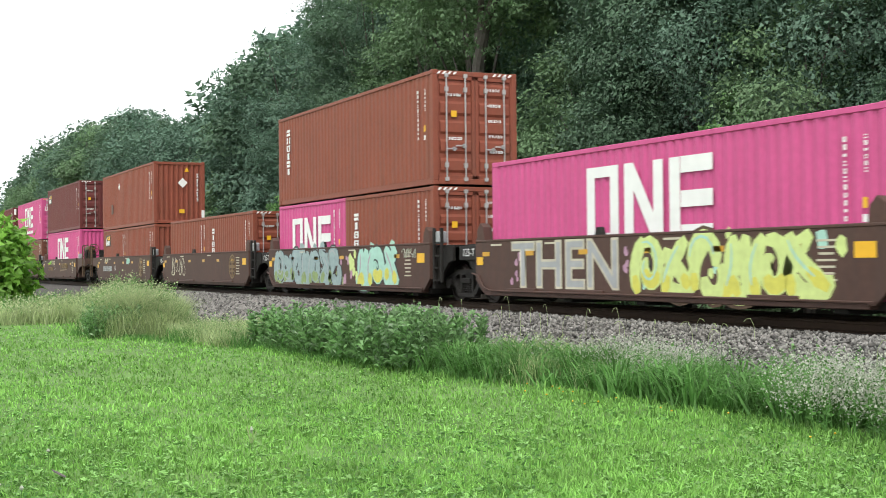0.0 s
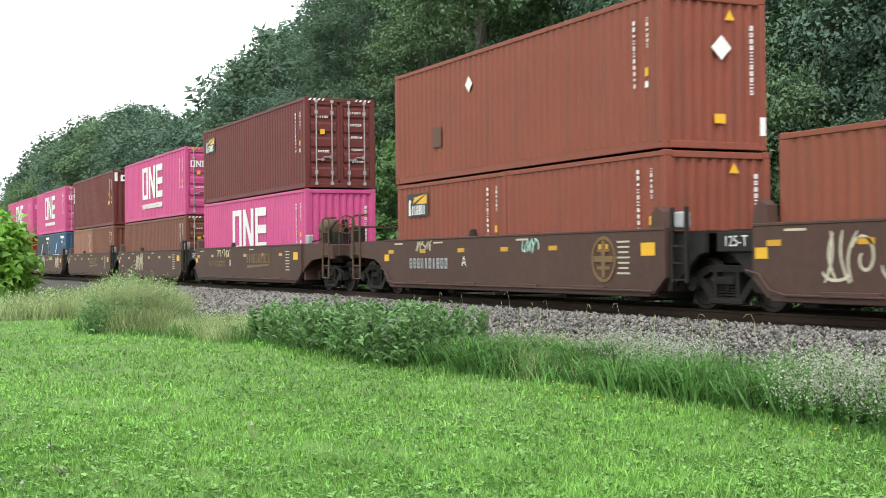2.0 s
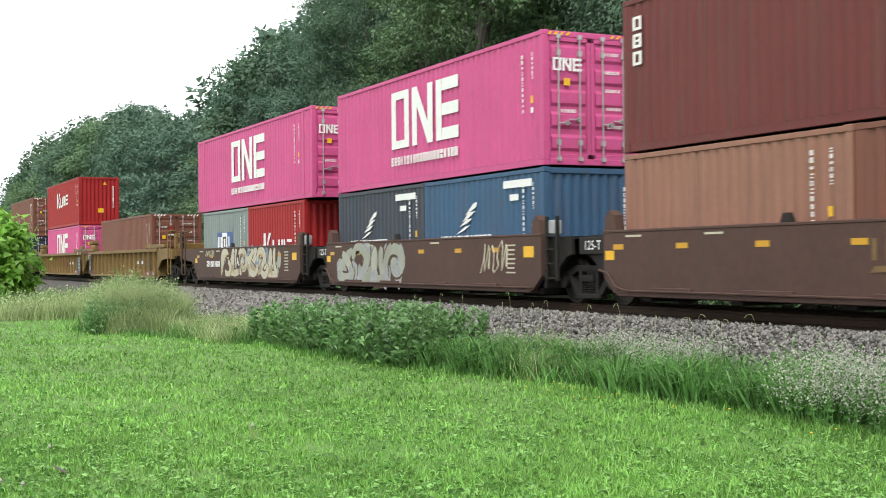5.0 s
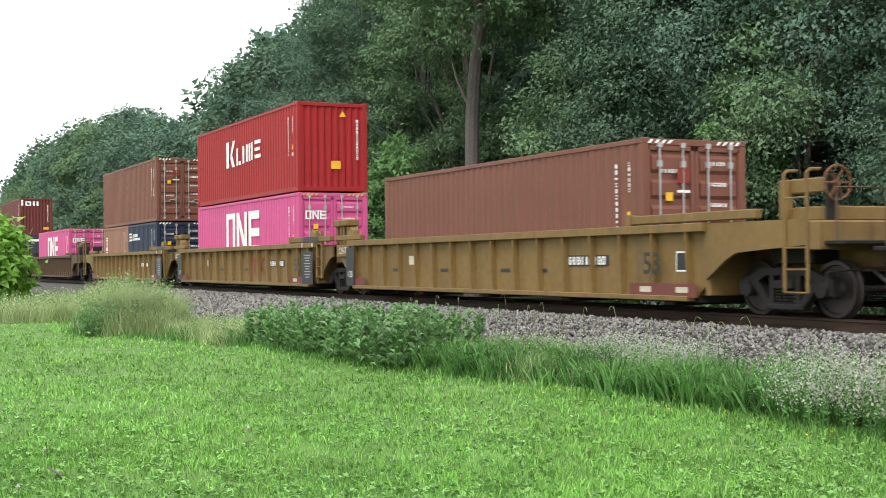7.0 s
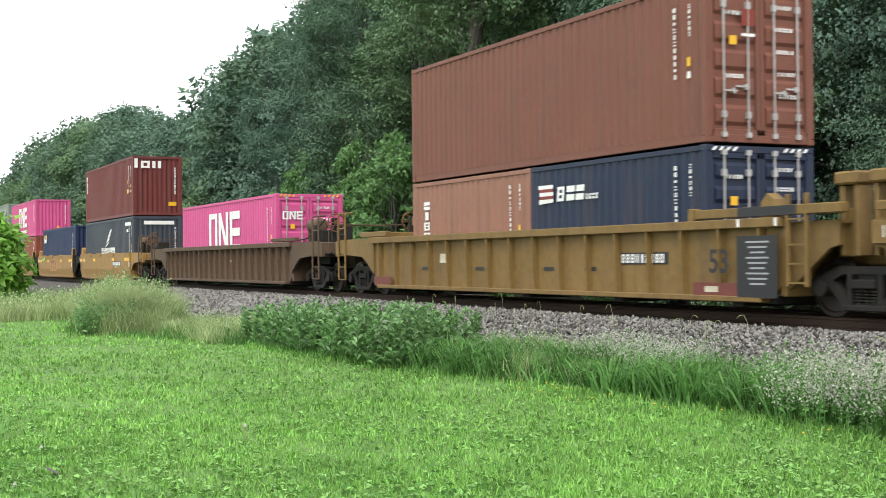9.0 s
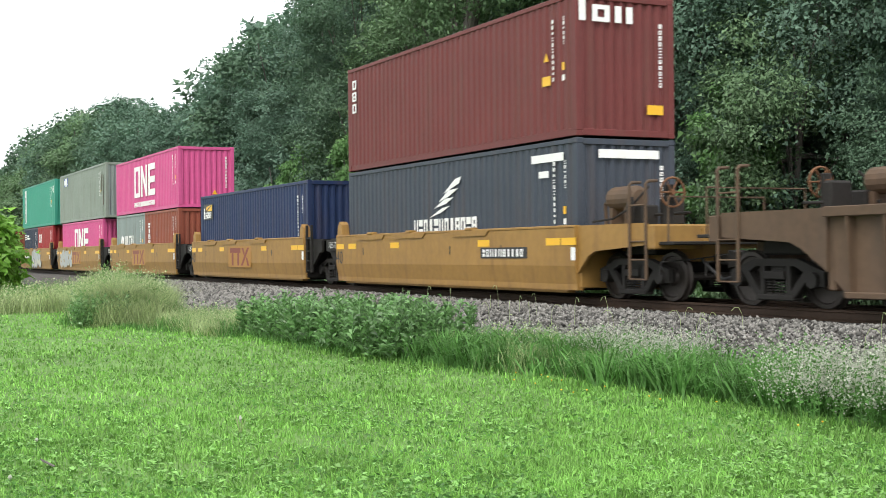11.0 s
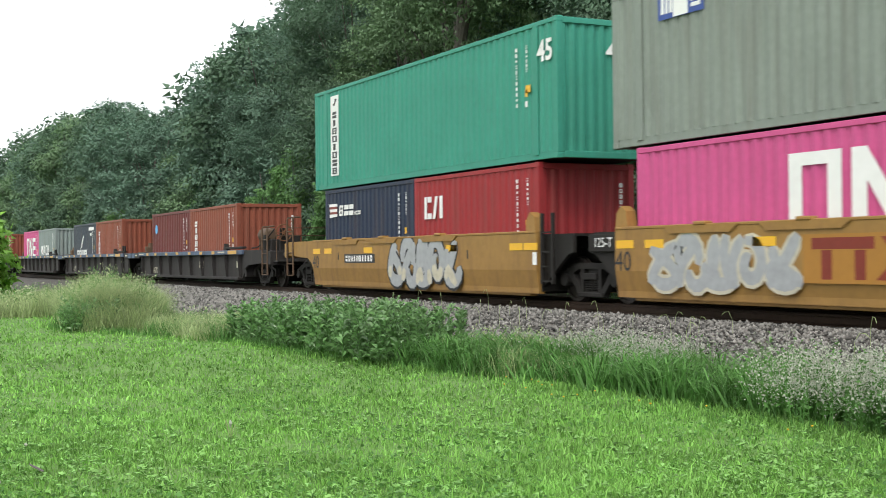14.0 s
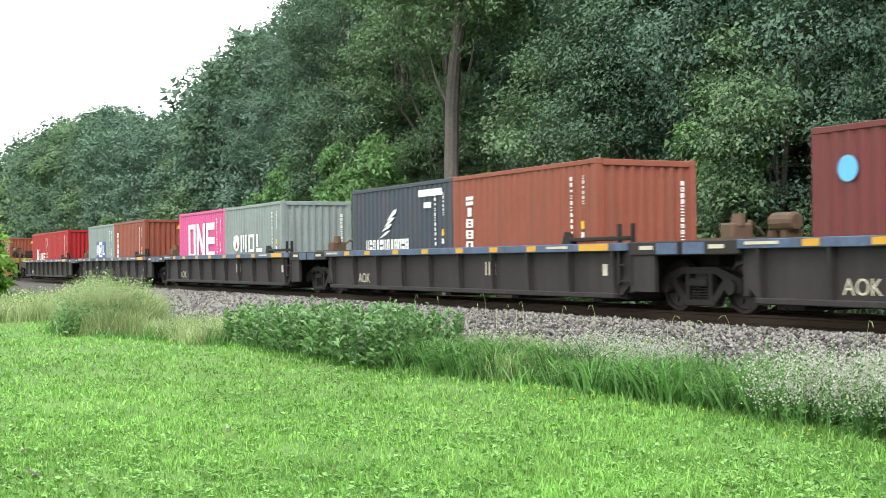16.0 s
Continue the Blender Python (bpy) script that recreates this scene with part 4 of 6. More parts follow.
def well_car(u, kind, lead, trail):
    """One unit of an articulated well car. lead, trail: joint (shares a truck) or coupled."""
    half, joint, trk, coup, z0, z1, steel, word_ = KINDS[kind]
    c = empty("well_car", Matrix.Translation((u, TRACK_Y, RAIL_TOP)), f"{word_} steel well car carrying shipping containers", "railcar", "cars of the train")
    ribbed = kind in ("ochre", "rusty", "black")
    for s in (-1, 1):
        sh = Shape()
        if kind == "amber":
            # upper plate, a fold, and a lower plate leaning inwards
            for x0, x1 in ((-half, half),):
                prof = [(-WY, z1), (-WY, 0.66), (-WY + 0.06, z0 + 0.12), (-WY + 0.06, z0), (-WY + 0.2, z0), (-WY + 0.2, 0.7), (-WY + 0.12, z1)]
                sh.add([(x0, y, z) for y, z in prof] + [(x1, y, z) for y, z in prof], [list(range(7)), list(range(13, 6, -1))] + [(i, (i + 1) % 7, (i + 1) % 7 + 7, i + 7) for i in range(7)])
        else:
            d = 0.13 if ribbed else 0.0
            sh.outline([(-half, z1), (half, z1), (half, z0 + 0.3), (half - 0.35, z0), (-half + 0.35, z0), (-half, z0 + 0.3)], -WY + d, -WY + d + 0.1)
        m = pose(0, 0, 0, 0, 0, 0 if s < 0 else 180)
        side = part("side_plate", cached(("side_plate", kind), lambda: sh), steel, c, at=m)
        chord = BLUE_SILL if kind == "black" else steel
        part("top_chord", cached(("top_chord", kind), lambda: Shape().box(-half + 0.01, half - 0.01, -WY - 0.012, -WY + 0.17, z1 - (0.15 if ribbed else 0.05), z1 + 0.006, 0.012)), chord, c, "worn blue top chord" if kind == "black" else "", m)
        part("bottom_chord", cached(("bottom_chord", kind), lambda: Shape().box(-half + 0.45, half - 0.45, -WY + (0.12 if kind == "amber" else -0.02), -WY + 0.3, z0 - 0.06, z0 + 0.035, 0.012)), steel if kind != "amber" else CAR_AMBER, c, at=m)
        if ribbed:
            n = {"ochre": 16, "rusty": 22, "black": 10}[kind]
            rib = cached(("rib", kind), lambda: Shape().box(-0.045, 0.045, -WY + 0.1, -WY + 0.14, z0 + 0.04, z1 - 0.15).add([(x, y, z) for x in (-0.02, 0.02) for y, z in ((-WY + 0.11, z0 + 0.03), (-WY + 0.05, z0 + 0.03), (-WY - 0.008, z1 - 0.32), (-WY - 0.008, z1 - 0.15), (-WY + 0.11, z1 - 0.15))], [(0, 1, 2, 3, 4), (9, 8, 7, 6, 5)] + [(k, k + 5, (k + 1) % 5 + 5, (k + 1) % 5) for k in range(5)]))
            for i in range(n):
                part("rib", rib, steel, side, at=Matrix.Translation((-half + 0.5 + (2 * half - 1.0) * i / (n - 1), 0, 0)))
    # floor bearers and the floor between the sides
    part("well_floor", cached(("well_floor", kind), lambda: Shape().box(-half + 0.3, half - 0.3, -1.32, 1.32, 0.2, BASE - 0.012)), GRIME, c)
    for i in range(5):
        part("cross_bearer", cached(("cross_bearer",), lambda: Shape().box(-0.16, 0.16, -1.36, 1.36, 0.13, 0.24, 0.02)), GRIME, c, at=Matrix.Translation((-half + 1.2 + i * (2 * half - 2.4) / 4, 0, 0)))
    for e, how in ((1, lead), (-1, trail)):
        m = pose(0, 0, 0, 0, 0, 0 if e > 0 else 180)
        # joint ends of amber and brown cars take the darkest steel
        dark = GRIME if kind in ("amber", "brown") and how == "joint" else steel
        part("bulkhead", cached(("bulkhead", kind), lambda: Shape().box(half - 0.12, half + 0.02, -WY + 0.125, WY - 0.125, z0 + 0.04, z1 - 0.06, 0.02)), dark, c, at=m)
        if how == "joint" and kind == "black":
            part("end_frame", cached(("end_frame", kind), lambda: Shape().box(half + 0.02, joint - 0.2, -0.45, 0.45, 0.8, 1.05, 0.02).box(half - 0.02, joint - 0.06, -1.47, 1.47, z1 - 0.24, z1 + 0.01, 0.02).box(half + 0.05, half + 0.75, -1.44, -1.36, 0.36, z1 - 0.24)), CAR_BLACK, c, at=m)
            mark(c, "stencil", CREAM, e * (half + 0.55), z1 - 0.1, 0.4, 0.07, 1.475)
            mark(c, "painted_panel", BLUE_SILL, e * (half + 1.15), z1 - 0.12, 0.6, 0.2, 1.475)
            if e > 0:
                truck(c, joint)
                part("ladder", cached(("ladder", kind), lambda: ladder(half - 0.35, z0, z1)), GRIME, c)
            else:
                part("brake_cylinder", cached(("brake_cylinder", "joint"), lambda: Shape().tube([(half + 0.02, 0.2, z1 + 0.3, 0.13), (half + 0.06, 0.2, z1 + 0.3, 0.17), (half + 0.55, 0.2, z1 + 0.3, 0.17), (half + 0.6, 0.2, z1 + 0.3, 0.13)], 14).box(half + 0.1, half + 0.2, 0.0, 0.4, z1, z1 + 0.16).box(half + 0.42, half + 0.52, 0.0, 0.4, z1, z1 + 0.16)), CAR_RUST, c, at=m)
                part("valve_gear", cached(("valve_gear", "joint"), lambda: Shape().box(half + 0.75, half + 1.1, 0.5, 0.95, z1, z1 + 0.3, 0.03).tube([(half + 0.85, 0.75, z1 + 0.25, 0.13), (half + 0.85, 0.75, z1 + 0.46, 0.1)], 10).tube([(half + 0.9, 0.5, z1 + 0.2, 0.03), (half + 1.2, 0.2, z1 + 0.35, 0.03), (half + 1.3, -0.2, z1 + 0.1, 0.03)], 6).box(half + 0.2, joint - 0.1, 0.3, 1.2, z1 + 0.01, z1 + 0.05)), CAR_RUST, c, "rusty brake valve gear", m)
        elif how == "joint":
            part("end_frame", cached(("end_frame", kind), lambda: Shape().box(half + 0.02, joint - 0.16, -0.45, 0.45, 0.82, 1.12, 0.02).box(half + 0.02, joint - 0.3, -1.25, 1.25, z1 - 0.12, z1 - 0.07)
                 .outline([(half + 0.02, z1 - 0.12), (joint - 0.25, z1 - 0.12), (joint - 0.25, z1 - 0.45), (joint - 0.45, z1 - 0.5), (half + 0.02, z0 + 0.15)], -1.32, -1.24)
                 .outline([(half + 0.02, z1 - 0.12), (joint - 0.25, z1 - 0.12), (joint - 0.25, z1 - 0.45), (joint - 0.45, z1 - 0.5), (half + 0.02, z0 + 0.15)], 1.24, 1.32)), dark, c, "dark end frame", m)
            if kind == "ochre":
                part("end_post", cached(("end_post",), lambda: Shape().box(half + 0.9, half + 1.0, -1.1, -0.8, 0.95, z1 + 0.46, 0.02).box(half + 1.2, half + 1.3, -1.1, -0.8, 0.95, z1 + 0.46, 0.02).box(half + 0.98, half + 1.22, -1.0, -0.8, 0.95, z1 + 0.1, 0.01).box(half + 0.84, half + 1.34, -1.16, -0.76, z1 + 0.46, z1 + 0.66, 0.03)), steel, c, at=Matrix.Diagonal((e, 1, 1, 1)))
            if e > 0:
                truck(c, joint)
                part("ladder", cached(("ladder", kind), lambda: ladder(half + 0.12, z0, z1)), GRIME if kind != "ochre" else steel, c)
                part("buffer_pad", cached(("buffer_pad",), lambda: Shape().outline([(-0.2, 0), (0.2, 0), (0.14, 0.3), (-0.02, 0.4), (-0.16, 0.26)], -1.42, -1.2)), CAR_AMBER if kind == "amber" else steel, c, at=Matrix.Translation((half - 0.35, 0, z1)))
            else:
                part("buffer_pad", cached(("buffer_pad",), None), CAR_AMBER if kind == "amber" else steel, c, at=Matrix.Translation((-half + 0.1, 0, z1)))
                part("capacity_plate", cached(("capacity_plate", kind), lambda: Shape().box(-0.5, 0.5, -1.4, -1.34, -0.17, 0.17, 0.01)), dark, c, at=Matrix.Translation((-half - 0.55, 0, z1 - 0.28)))
                word(c, "125-T", WHITE, -half - 0.55, z1 - 0.28, 0.26, 1.4)
        else:
            arch = trk
            pts = [(half - 0.02, z1 - 0.01), (coup - 1.05, z1 - 0.01), (coup - 1.05, z1 - 0.42), (arch - 0.75, z1 - 0.52), (arch - 1.0, z1 - 0.62), (half - 0.02, z0 + 0.32)]
            for s in (-1, 1):
                part("end_side_plate", cached(("end_side_plate", kind), lambda: Shape().outline(pts, -0.04, 0.04)), steel, c, at=m @ Matrix.Translation((0, s * (WY - 0.11), 0)))
            part("end_deck", cached(("end_deck", kind), lambda: Shape().box(half + 0.03, coup - 0.75, -1.36, 1.36, z1 - 0.12, z1 - 0.04, 0.015).box(coup - 0.95, coup - 0.72, -1.45, 1.45, z1 - 0.5, z1 - 0.05, 0.02).box(half + 0.03, coup - 0.7, -0.38, 0.38, 0.74, z1 - 0.12)), steel, c, at=m)
            part("coupler", cached(("coupler", kind), lambda: Shape().box(coup - 0.95, coup - 0.12, -0.13, 0.13, 0.68, 0.88, 0.03).outline([(coup - 0.2, 0.62), (coup + 0.08, 0.66), (coup + 0.1, 0.9), (coup - 0.2, 0.94)], -0.2, 0.16)), GRIME, c, at=m)
            truck(c, e * trk)
            top = z1 + 0.75
            near_side = Matrix.Diagonal((e, 1, 1, 1))
            post_mat = steel if kind == "ochre" else CAR_RUST
            for k, x in enumerate((coup - 1.5, coup - 0.98)):
                part("grab_post", cached(("grab_post", kind, k), lambda: Shape().tube([(x, -1.45, 0.42, 0.03), (x, -1.45, top - 0.05, 0.03), (x + 0.02, -1.4, top, 0.03), (x + 0.02, -1.2, top + 0.01, 0.028)], 7)), post_mat, c, at=near_side)
            for z in (0.42, 0.78, 1.12, z1 + 0.32):
                part("ladder_rung", cached(("ladder_rung", kind), lambda: Shape().tube([(coup - 1.5, -1.45, 0, 0.016), (coup - 0.98, -1.45, 0, 0.016)], 6)), post_mat, c, at=near_side @ Matrix.Translation((0, 0, z)))
            part("crossover_platform", cached(("crossover_platform", kind), lambda: Shape().box(coup - 0.72, coup - 0.28, -1.35, 1.35, z1 - 0.42, z1 - 0.36, 0.01)), GRIME, c, "grimy crossover platform", m)
            part("handrail", cached(("handrail", kind), lambda: Shape().tube([(coup - 0.5, -1.3, z1 - 0.38, 0.02), (coup - 0.5, -1.3, z1 + 0.45, 0.02), (coup - 0.5, 0.9, z1 + 0.45, 0.02), (coup - 0.5, 0.9, z1 - 0.38, 0.02)], 6)), CAR_RUST, c, at=near_side)
            part("air_hose", cached(("air_hose", kind), lambda: Shape().tube([(coup - 0.7, -0.4, 0.78, 0.03), (coup - 0.45, -0.42, 0.62, 0.03), (coup - 0.15, -0.38, 0.42, 0.03), (coup + 0.1, -0.3, 0.46, 0.03)], 7)), GASKET, c, "black rubber air hose", near_side)
            part("uncoupling_lever", cached(("uncoupling_lever", kind), lambda: Shape().tube([(coup - 0.62, -1.42, 0.5, 0.016), (coup - 0.6, -1.4, 0.74, 0.016), (coup - 0.6, -0.7, 0.78, 0.016), (coup - 0.3, -0.15, 0.86, 0.016)], 6)), GRIME, c, at=near_side)
            # dark blocks added to close the gap under the end deck
            part("drip_pan", cached(("drip_pan", kind), lambda: Shape().box(half + 0.3, coup - 0.95, -1.1, 1.1, z1 - 0.3, z1 - 0.2, 0.02).box(trk - 0.5, trk + 0.5, -0.9, 0.9, 0.86, z1 - 0.25, 0.03)), GRIME, c, at=m)
            if kind == "ochre":
                part("brake_cabinet", cached(("brake_cabinet", kind), lambda: Shape().box(half + 1.3, half + 2.4, -0.9, 0.6, z1 - 0.03, z1 + 0.2, 0.02).box(half + 1.35, half + 1.55, -1.0, -0.85, z1, z1 + 0.65, 0.02).box(half + 1.5, half + 2.3, -0.9, -0.8, z1 + 0.42, z1 + 0.66, 0.02)), steel, c, at=m)
            else:
                part("brake_cylinder", cached(("brake_cylinder", kind), lambda: Shape().tube([(half + 0.5, -0.9, z1 + 0.5, 0.17), (half + 0.55, -0.9, z1 + 0.5, 0.22), (half + 0.6, -0.9, z1 + 0.5, 0.235), (half + 1.3, -0.9, z1 + 0.5, 0.235), (half + 1.35, -0.9, z1 + 0.5, 0.22), (half + 1.4, -0.9, z1 + 0.5, 0.15)], 16).box(half + 0.65, half + 0.75, -1.1, -0.7, z1 - 0.05, z1 + 0.32).box(half + 1.15, half + 1.25, -1.1, -0.7, z1 - 0.05, z1 + 0.32).tube([(half + 0.5, -0.9, z1 + 0.5, 0.04), (half + 0.15, -0.85, z1 + 0.42, 0.04), (half + 0.1, -0.8, z1 - 0.02, 0.04)], 7)), CAR_RUST, c, at=m)
                part("valve_gear", cached(("valve_gear", kind), lambda: Shape().box(half + 1.25, half + 1.6, -1.0, -0.6, z1 - 0.04, z1 + 0.35, 0.03).box(half + 1.3, half + 1.5, -0.4, 0.1, z1 - 0.04, z1 + 0.5, 0.04).tube([(half + 1.1, -0.8, z1 + 0.15, 0.03), (coup - 0.9, -0.5, z1 + 0.18, 0.03)], 6).tube([(half + 1.45, -1.15, z1 - 0.02, 0.06), (half + 1.45, -1.15, z1 + 0.3, 0.09), (half + 1.45, -1.15, z1 + 0.5, 0.05)], 9).tube([(half + 0.3, -1.25, z1 + 0.06, 0.022), (half + 1.0, -1.25, z1 + 0.1, 0.022), (half + 1.4, -1.15, z1 + 0.28, 0.022), (half + 1.7, -0.9, z1 + 0.7, 0.022)], 6)), GRIME, c, at=m)
            part("brake_wheel", cached(("brake_wheel", kind), lambda: brake_wheel(coup - 0.95, z1 + 0.55)), RUSTY, c, "rusty hand brake wheel", m)
            part("brake_stand", cached(("brake_stand", kind), lambda: Shape().box(coup - 1.08, coup - 0.98, -1.0, -0.8, z1 - 0.05, z1 + 0.7, 0.015)), GRIME, c, at=m)
    dress_car(c, kind, half, z0, z1, lead, trail)
    return c


def ladder(x, z0, z1):
    s = Shape()
    for k in (0, 0.42):
        s.box(x + k - 0.03, x + k + 0.03, -1.46, -1.38, z0 + 0.2, z1 + 0.36, 0.01)
    for z in (z0 + 0.25, z0 + 0.55, z0 + 0.85, z1 - 0.05):
        s.box(x, x + 0.42, -1.45, -1.42, z, z + 0.03)
    return s


def brake_wheel(x, z):
    s = Shape()
    n = 20
    s.tube([(x + 0.05, -0.9 + 0.27 * math.cos(a * math.tau / n), z + 0.27 * math.sin(a * math.tau / n), 0.022) for a in range(n + 1)], 5)
    for a in range(3):
        t = a * math.tau / 6
        s.tube([(x + 0.03, -0.9 + 0.26 * math.cos(t), z + 0.26 * math.sin(t), 0.016), (x + 0.03, -0.9 - 0.26 * math.cos(t), z - 0.26 * math.sin(t), 0.016)], 5)
    s.tube([(x - 0.15, -0.9, z, 0.05), (x + 0.08, -0.9, z, 0.05)], 8)
    return s


def dress_car(c, kind, half, z0, z1, lead, trail):
    """Reflectors, stencils and small fittings on the near side."""
    if kind == "brown":
        for i, x in enumerate((-5.9, -3.9, -1.75, 0.4, 2.5, 4.4)):
            mark(c, "reflector", AMBER, x, 1.16, 0.34, 0.1, label="amber reflector")
        mark(c, "reflector", YELLOW, 5.9, 1.1, 0.44, 0.24, label="yellow reflector")
        mark(c, "reflector", YELLOW, -6.2, 1.0, 0.3, 0.18, label="yellow reflector")
        part("brake_pipe", cached(("brake_pipe",), lambda: Shape().tube([(-6.6, -1.5, 0.72, 0.022), (-6.25, -1.53, 0.66, 0.022), (-5.95, -1.55, 0.4, 0.022), (-5.6, -1.55, 0.33, 0.022), (6.1, -1.55, 0.33, 0.022)], 6)), CAR_BROWN, c)
        for i in range(7):
            mark(c, "stencil", CREAM, 5.1, 1.25 - i * 0.1, 0.42 - 0.05 * (i % 3), 0.035)
        for x in (-5.4, -3.0, 1.2):
            mark(c, "stencil", CREAM, x, 1.36, 0.5, 0.04)
        for x in (-4.2, -1.6, 1.3, 3.9):
            part("tie_down_rail", cached(("tie_down_rail",), lambda: Shape().box(-0.6, 0.6, -1.56, -1.49, 0.34, 0.4, 0.01)), CAR_BROWN, c, at=Matrix.Translation((x, 0, 0)))
        part("latch", cached(("latch",), lambda: Shape().outline([(-0.14, 0), (0.14, 0), (0.06, 0.16), (-0.06, 0.16)], -1.5, -1.4)), GRIME, c, at=Matrix.Translation((-1.2, 0, z1)))
        part("latch_flag", cached(("latch_flag",), lambda: Shape().box(-0.14, 0.14, -1.5, -1.3, 0, 0.3, 0.03)), SILVER, c, "pale grey canvas-wrapped latch", Matrix.Translation((half + 0.25, 0.1, z1 - 0.02)))
    elif kind == "amber":
        for x in (-6.1, -5.2, -2.3, 2.6, 5.6, 6.2):
            mark(c, "reflector", YELLOW, x, 1.15, 0.55, 0.15, label="yellow reflector")
        if not (lead == "coupled" or trail == "coupled"):
            mark(c, "emblem_field", ORANGEMARK, -0.1, 0.87, 2.65, 0.74, 1.501, "fresh orange field behind a red emblem")
            for p in RED_FORMS:
                scrawl(c, "emblem_form", REDMARK, [p], -0.1, 0.56, 1.2, 1.25, label="red painted emblem")
        for x in (-3.9, -1.4, 1.9):
            part("walkway_bracket", cached(("walkway_bracket",), lambda: Shape().outline([(-1.0, 0.0), (-0.8, -0.13), (0.8, -0.13), (1.0, 0.0)], -1.53, -1.49).box(-0.16, 0.16, -1.55, -1.35, 0.0, 0.07, 0.02)), CAR_AMBER, c, at=Matrix.Translation((x, 0, z1 - 0.02)))
        word(c, "40", DARKMARK, -6.15, 0.82, 0.52)
        mark(c, "stencil", WHITE, half - 0.05, 0.9, 0.16, 0.26)
        for x in (-4.4, 0.9, 3.4):
            mark(c, "stencil", DARKMARK, x, 1.0, 0.05, 0.2)
        mark(c, "rust_seam", CAR_RUST, 0.0, 0.22, 2 * half - 1.5, 0.05, 1.37)
    elif kind in ("ochre", "rusty"):
        if kind == "ochre":
            part("upper_rail", cached(("upper_rail",), lambda: Shape().box(half - 2.3, half + 1.3, -1.46, -1.3, z1 + 0.03, z1 + 0.19, 0.015).box(half - 2.35, half - 2.2, -1.5, -1.32, z1, z1 + 0.22, 0.015)), CAR_YELLOW, c)
            part("upper_rail", cached(("upper_rail", "t"), lambda: Shape().box(-half - 0.9, -half + 0.9, -1.46, -1.3, z1 + 0.03, z1 + 0.17, 0.015)), CAR_YELLOW, c)
            for x in (half - 1.9, half - 1.2, half - 0.4):
                mark(c, "reflector", YELLOW, x, z1 - 0.07, 0.6, 0.11, label="yellow reflector")
            mark(c, "warning_panel", DULLRED, half - 1.2, z0 + 0.13, 2.0, 0.24, label="dull red panel")
            mark(c, "warning_panel", DULLRED, -half + 0.8, z0 + 0.13, 1.1, 0.24)
            for x in (half - 1.7, half - 0.6):
                mark(c, "stencil", CREAM, x, z0 + 0.14, 0.35, 0.1, 1.505)
            word(c, "53", DARKMARK, half - 1.5, 0.87, 0.55, bold=0.01)
            mark(c, "number_panel", DARKMARK, 4.39, 0.95, 1.55, 0.22, 1.372)
            scrawl(c, "number_bar", WHITE, bars_row(-0.7, 0.7, 9, 0.16, 3, 0.75), 4.39, 0.87, 1.0, 1.0, -0.119)
            if trail == "joint":
                mark(c, "load_panel", DARKMARK, -half + 0.35, 0.85, 0.6, 1.05, 1.533, "black load panel")
                word(c, "125", WHITE, -half + 0.35, 0.62, 0.26, 1.535)
            if lead == "joint":
                mark(c, "load_panel", DARKMARK, half - 0.52, 0.8, 0.98, 1.0, 1.515, "black load panel")
                mark(c, "load_panel", DARKMARK, half - 0.35, z1 + 0.11, 1.4, 0.15, 1.462)
                for x in (half - 0.97, half - 0.06):
                    mark(c, "stencil", WHITE, x, z1 - 0.07, 0.06, 0.13, 1.518)
                for i in range(9):
                    mark(c, "stencil", SILVER, half - 0.5, 1.2 - i * 0.085, 0.55 - 0.1 * (i % 3), 0.028, 1.52)
            if lead == "coupled":
                mark(c, "stencil", WHITE, half - 0.75, 0.92, 0.36, 0.36, 1.374)
                mark(c, "stencil", DARKMARK, half - 0.75, 0.92, 0.3, 0.3, 1.378)
            for x in (-5.0, -2.1, 1.0, 2.6):
                mark(c, "stencil", DARKMARK, x, 0.75, 0.42, 0.08, 1.374)
            mark(c, "patch", CREAM, -4.0, 1.0, 0.35, 0.22, 1.374)
        else:
            part("upper_rail", cached(("upper_rail", "r"), lambda: Shape().box(half - 2.0, half + 0.4, -1.46, -1.3, z1 + 0.03, z1 + 0.15, 0.015)), CAR_RUST, c)
            mark(c, "stencil", CREAM, 1.5, 1.0, 0.3, 0.1, 1.374)
    else:
        for x in (-5.8, -4.4, -2.6, -0.9, 0.9, 2.5, 4.1):
            mark(c, "reflector", AMBER, x, z1 - 0.07, 0.36, 0.11, 1.512, label="yellow reflector")
        mark(c, "reflector", AMBER, 6.4, z1 - 0.07, 1.0, 0.13, 1.512)
        for x in (5.1, -6.9):
            mark(c, "stencil", CREAM, x, z1 - 0.06, 0.8, 0.05, 1.512)
        part("rubbing_rail", cached(("rubbing_rail",), lambda: Shape().box(half - 2.2, half - 0.1, -1.45, -1.3, z1 + 0.05, z1 + 0.13, 0.015).outline([(half - 2.3, z1), (half - 1.95, z1), (half - 2.2, z1 + 0.25)], -1.46, -1.3)), GRIME, c)
        scrawl(c, "stencil", CREAM, bars_row(-0.3, 0.3, 2, 0.3, 4, 0.8), 2.2, 0.62, 1.0, 1.0, -0.112)
        word(c, "AOK", CREAM, -4.9, 0.5, 0.36, 1.375)
        mark(c, "stencil", CREAM, 6.6, 0.75, 0.16, 0.22, 1.375)


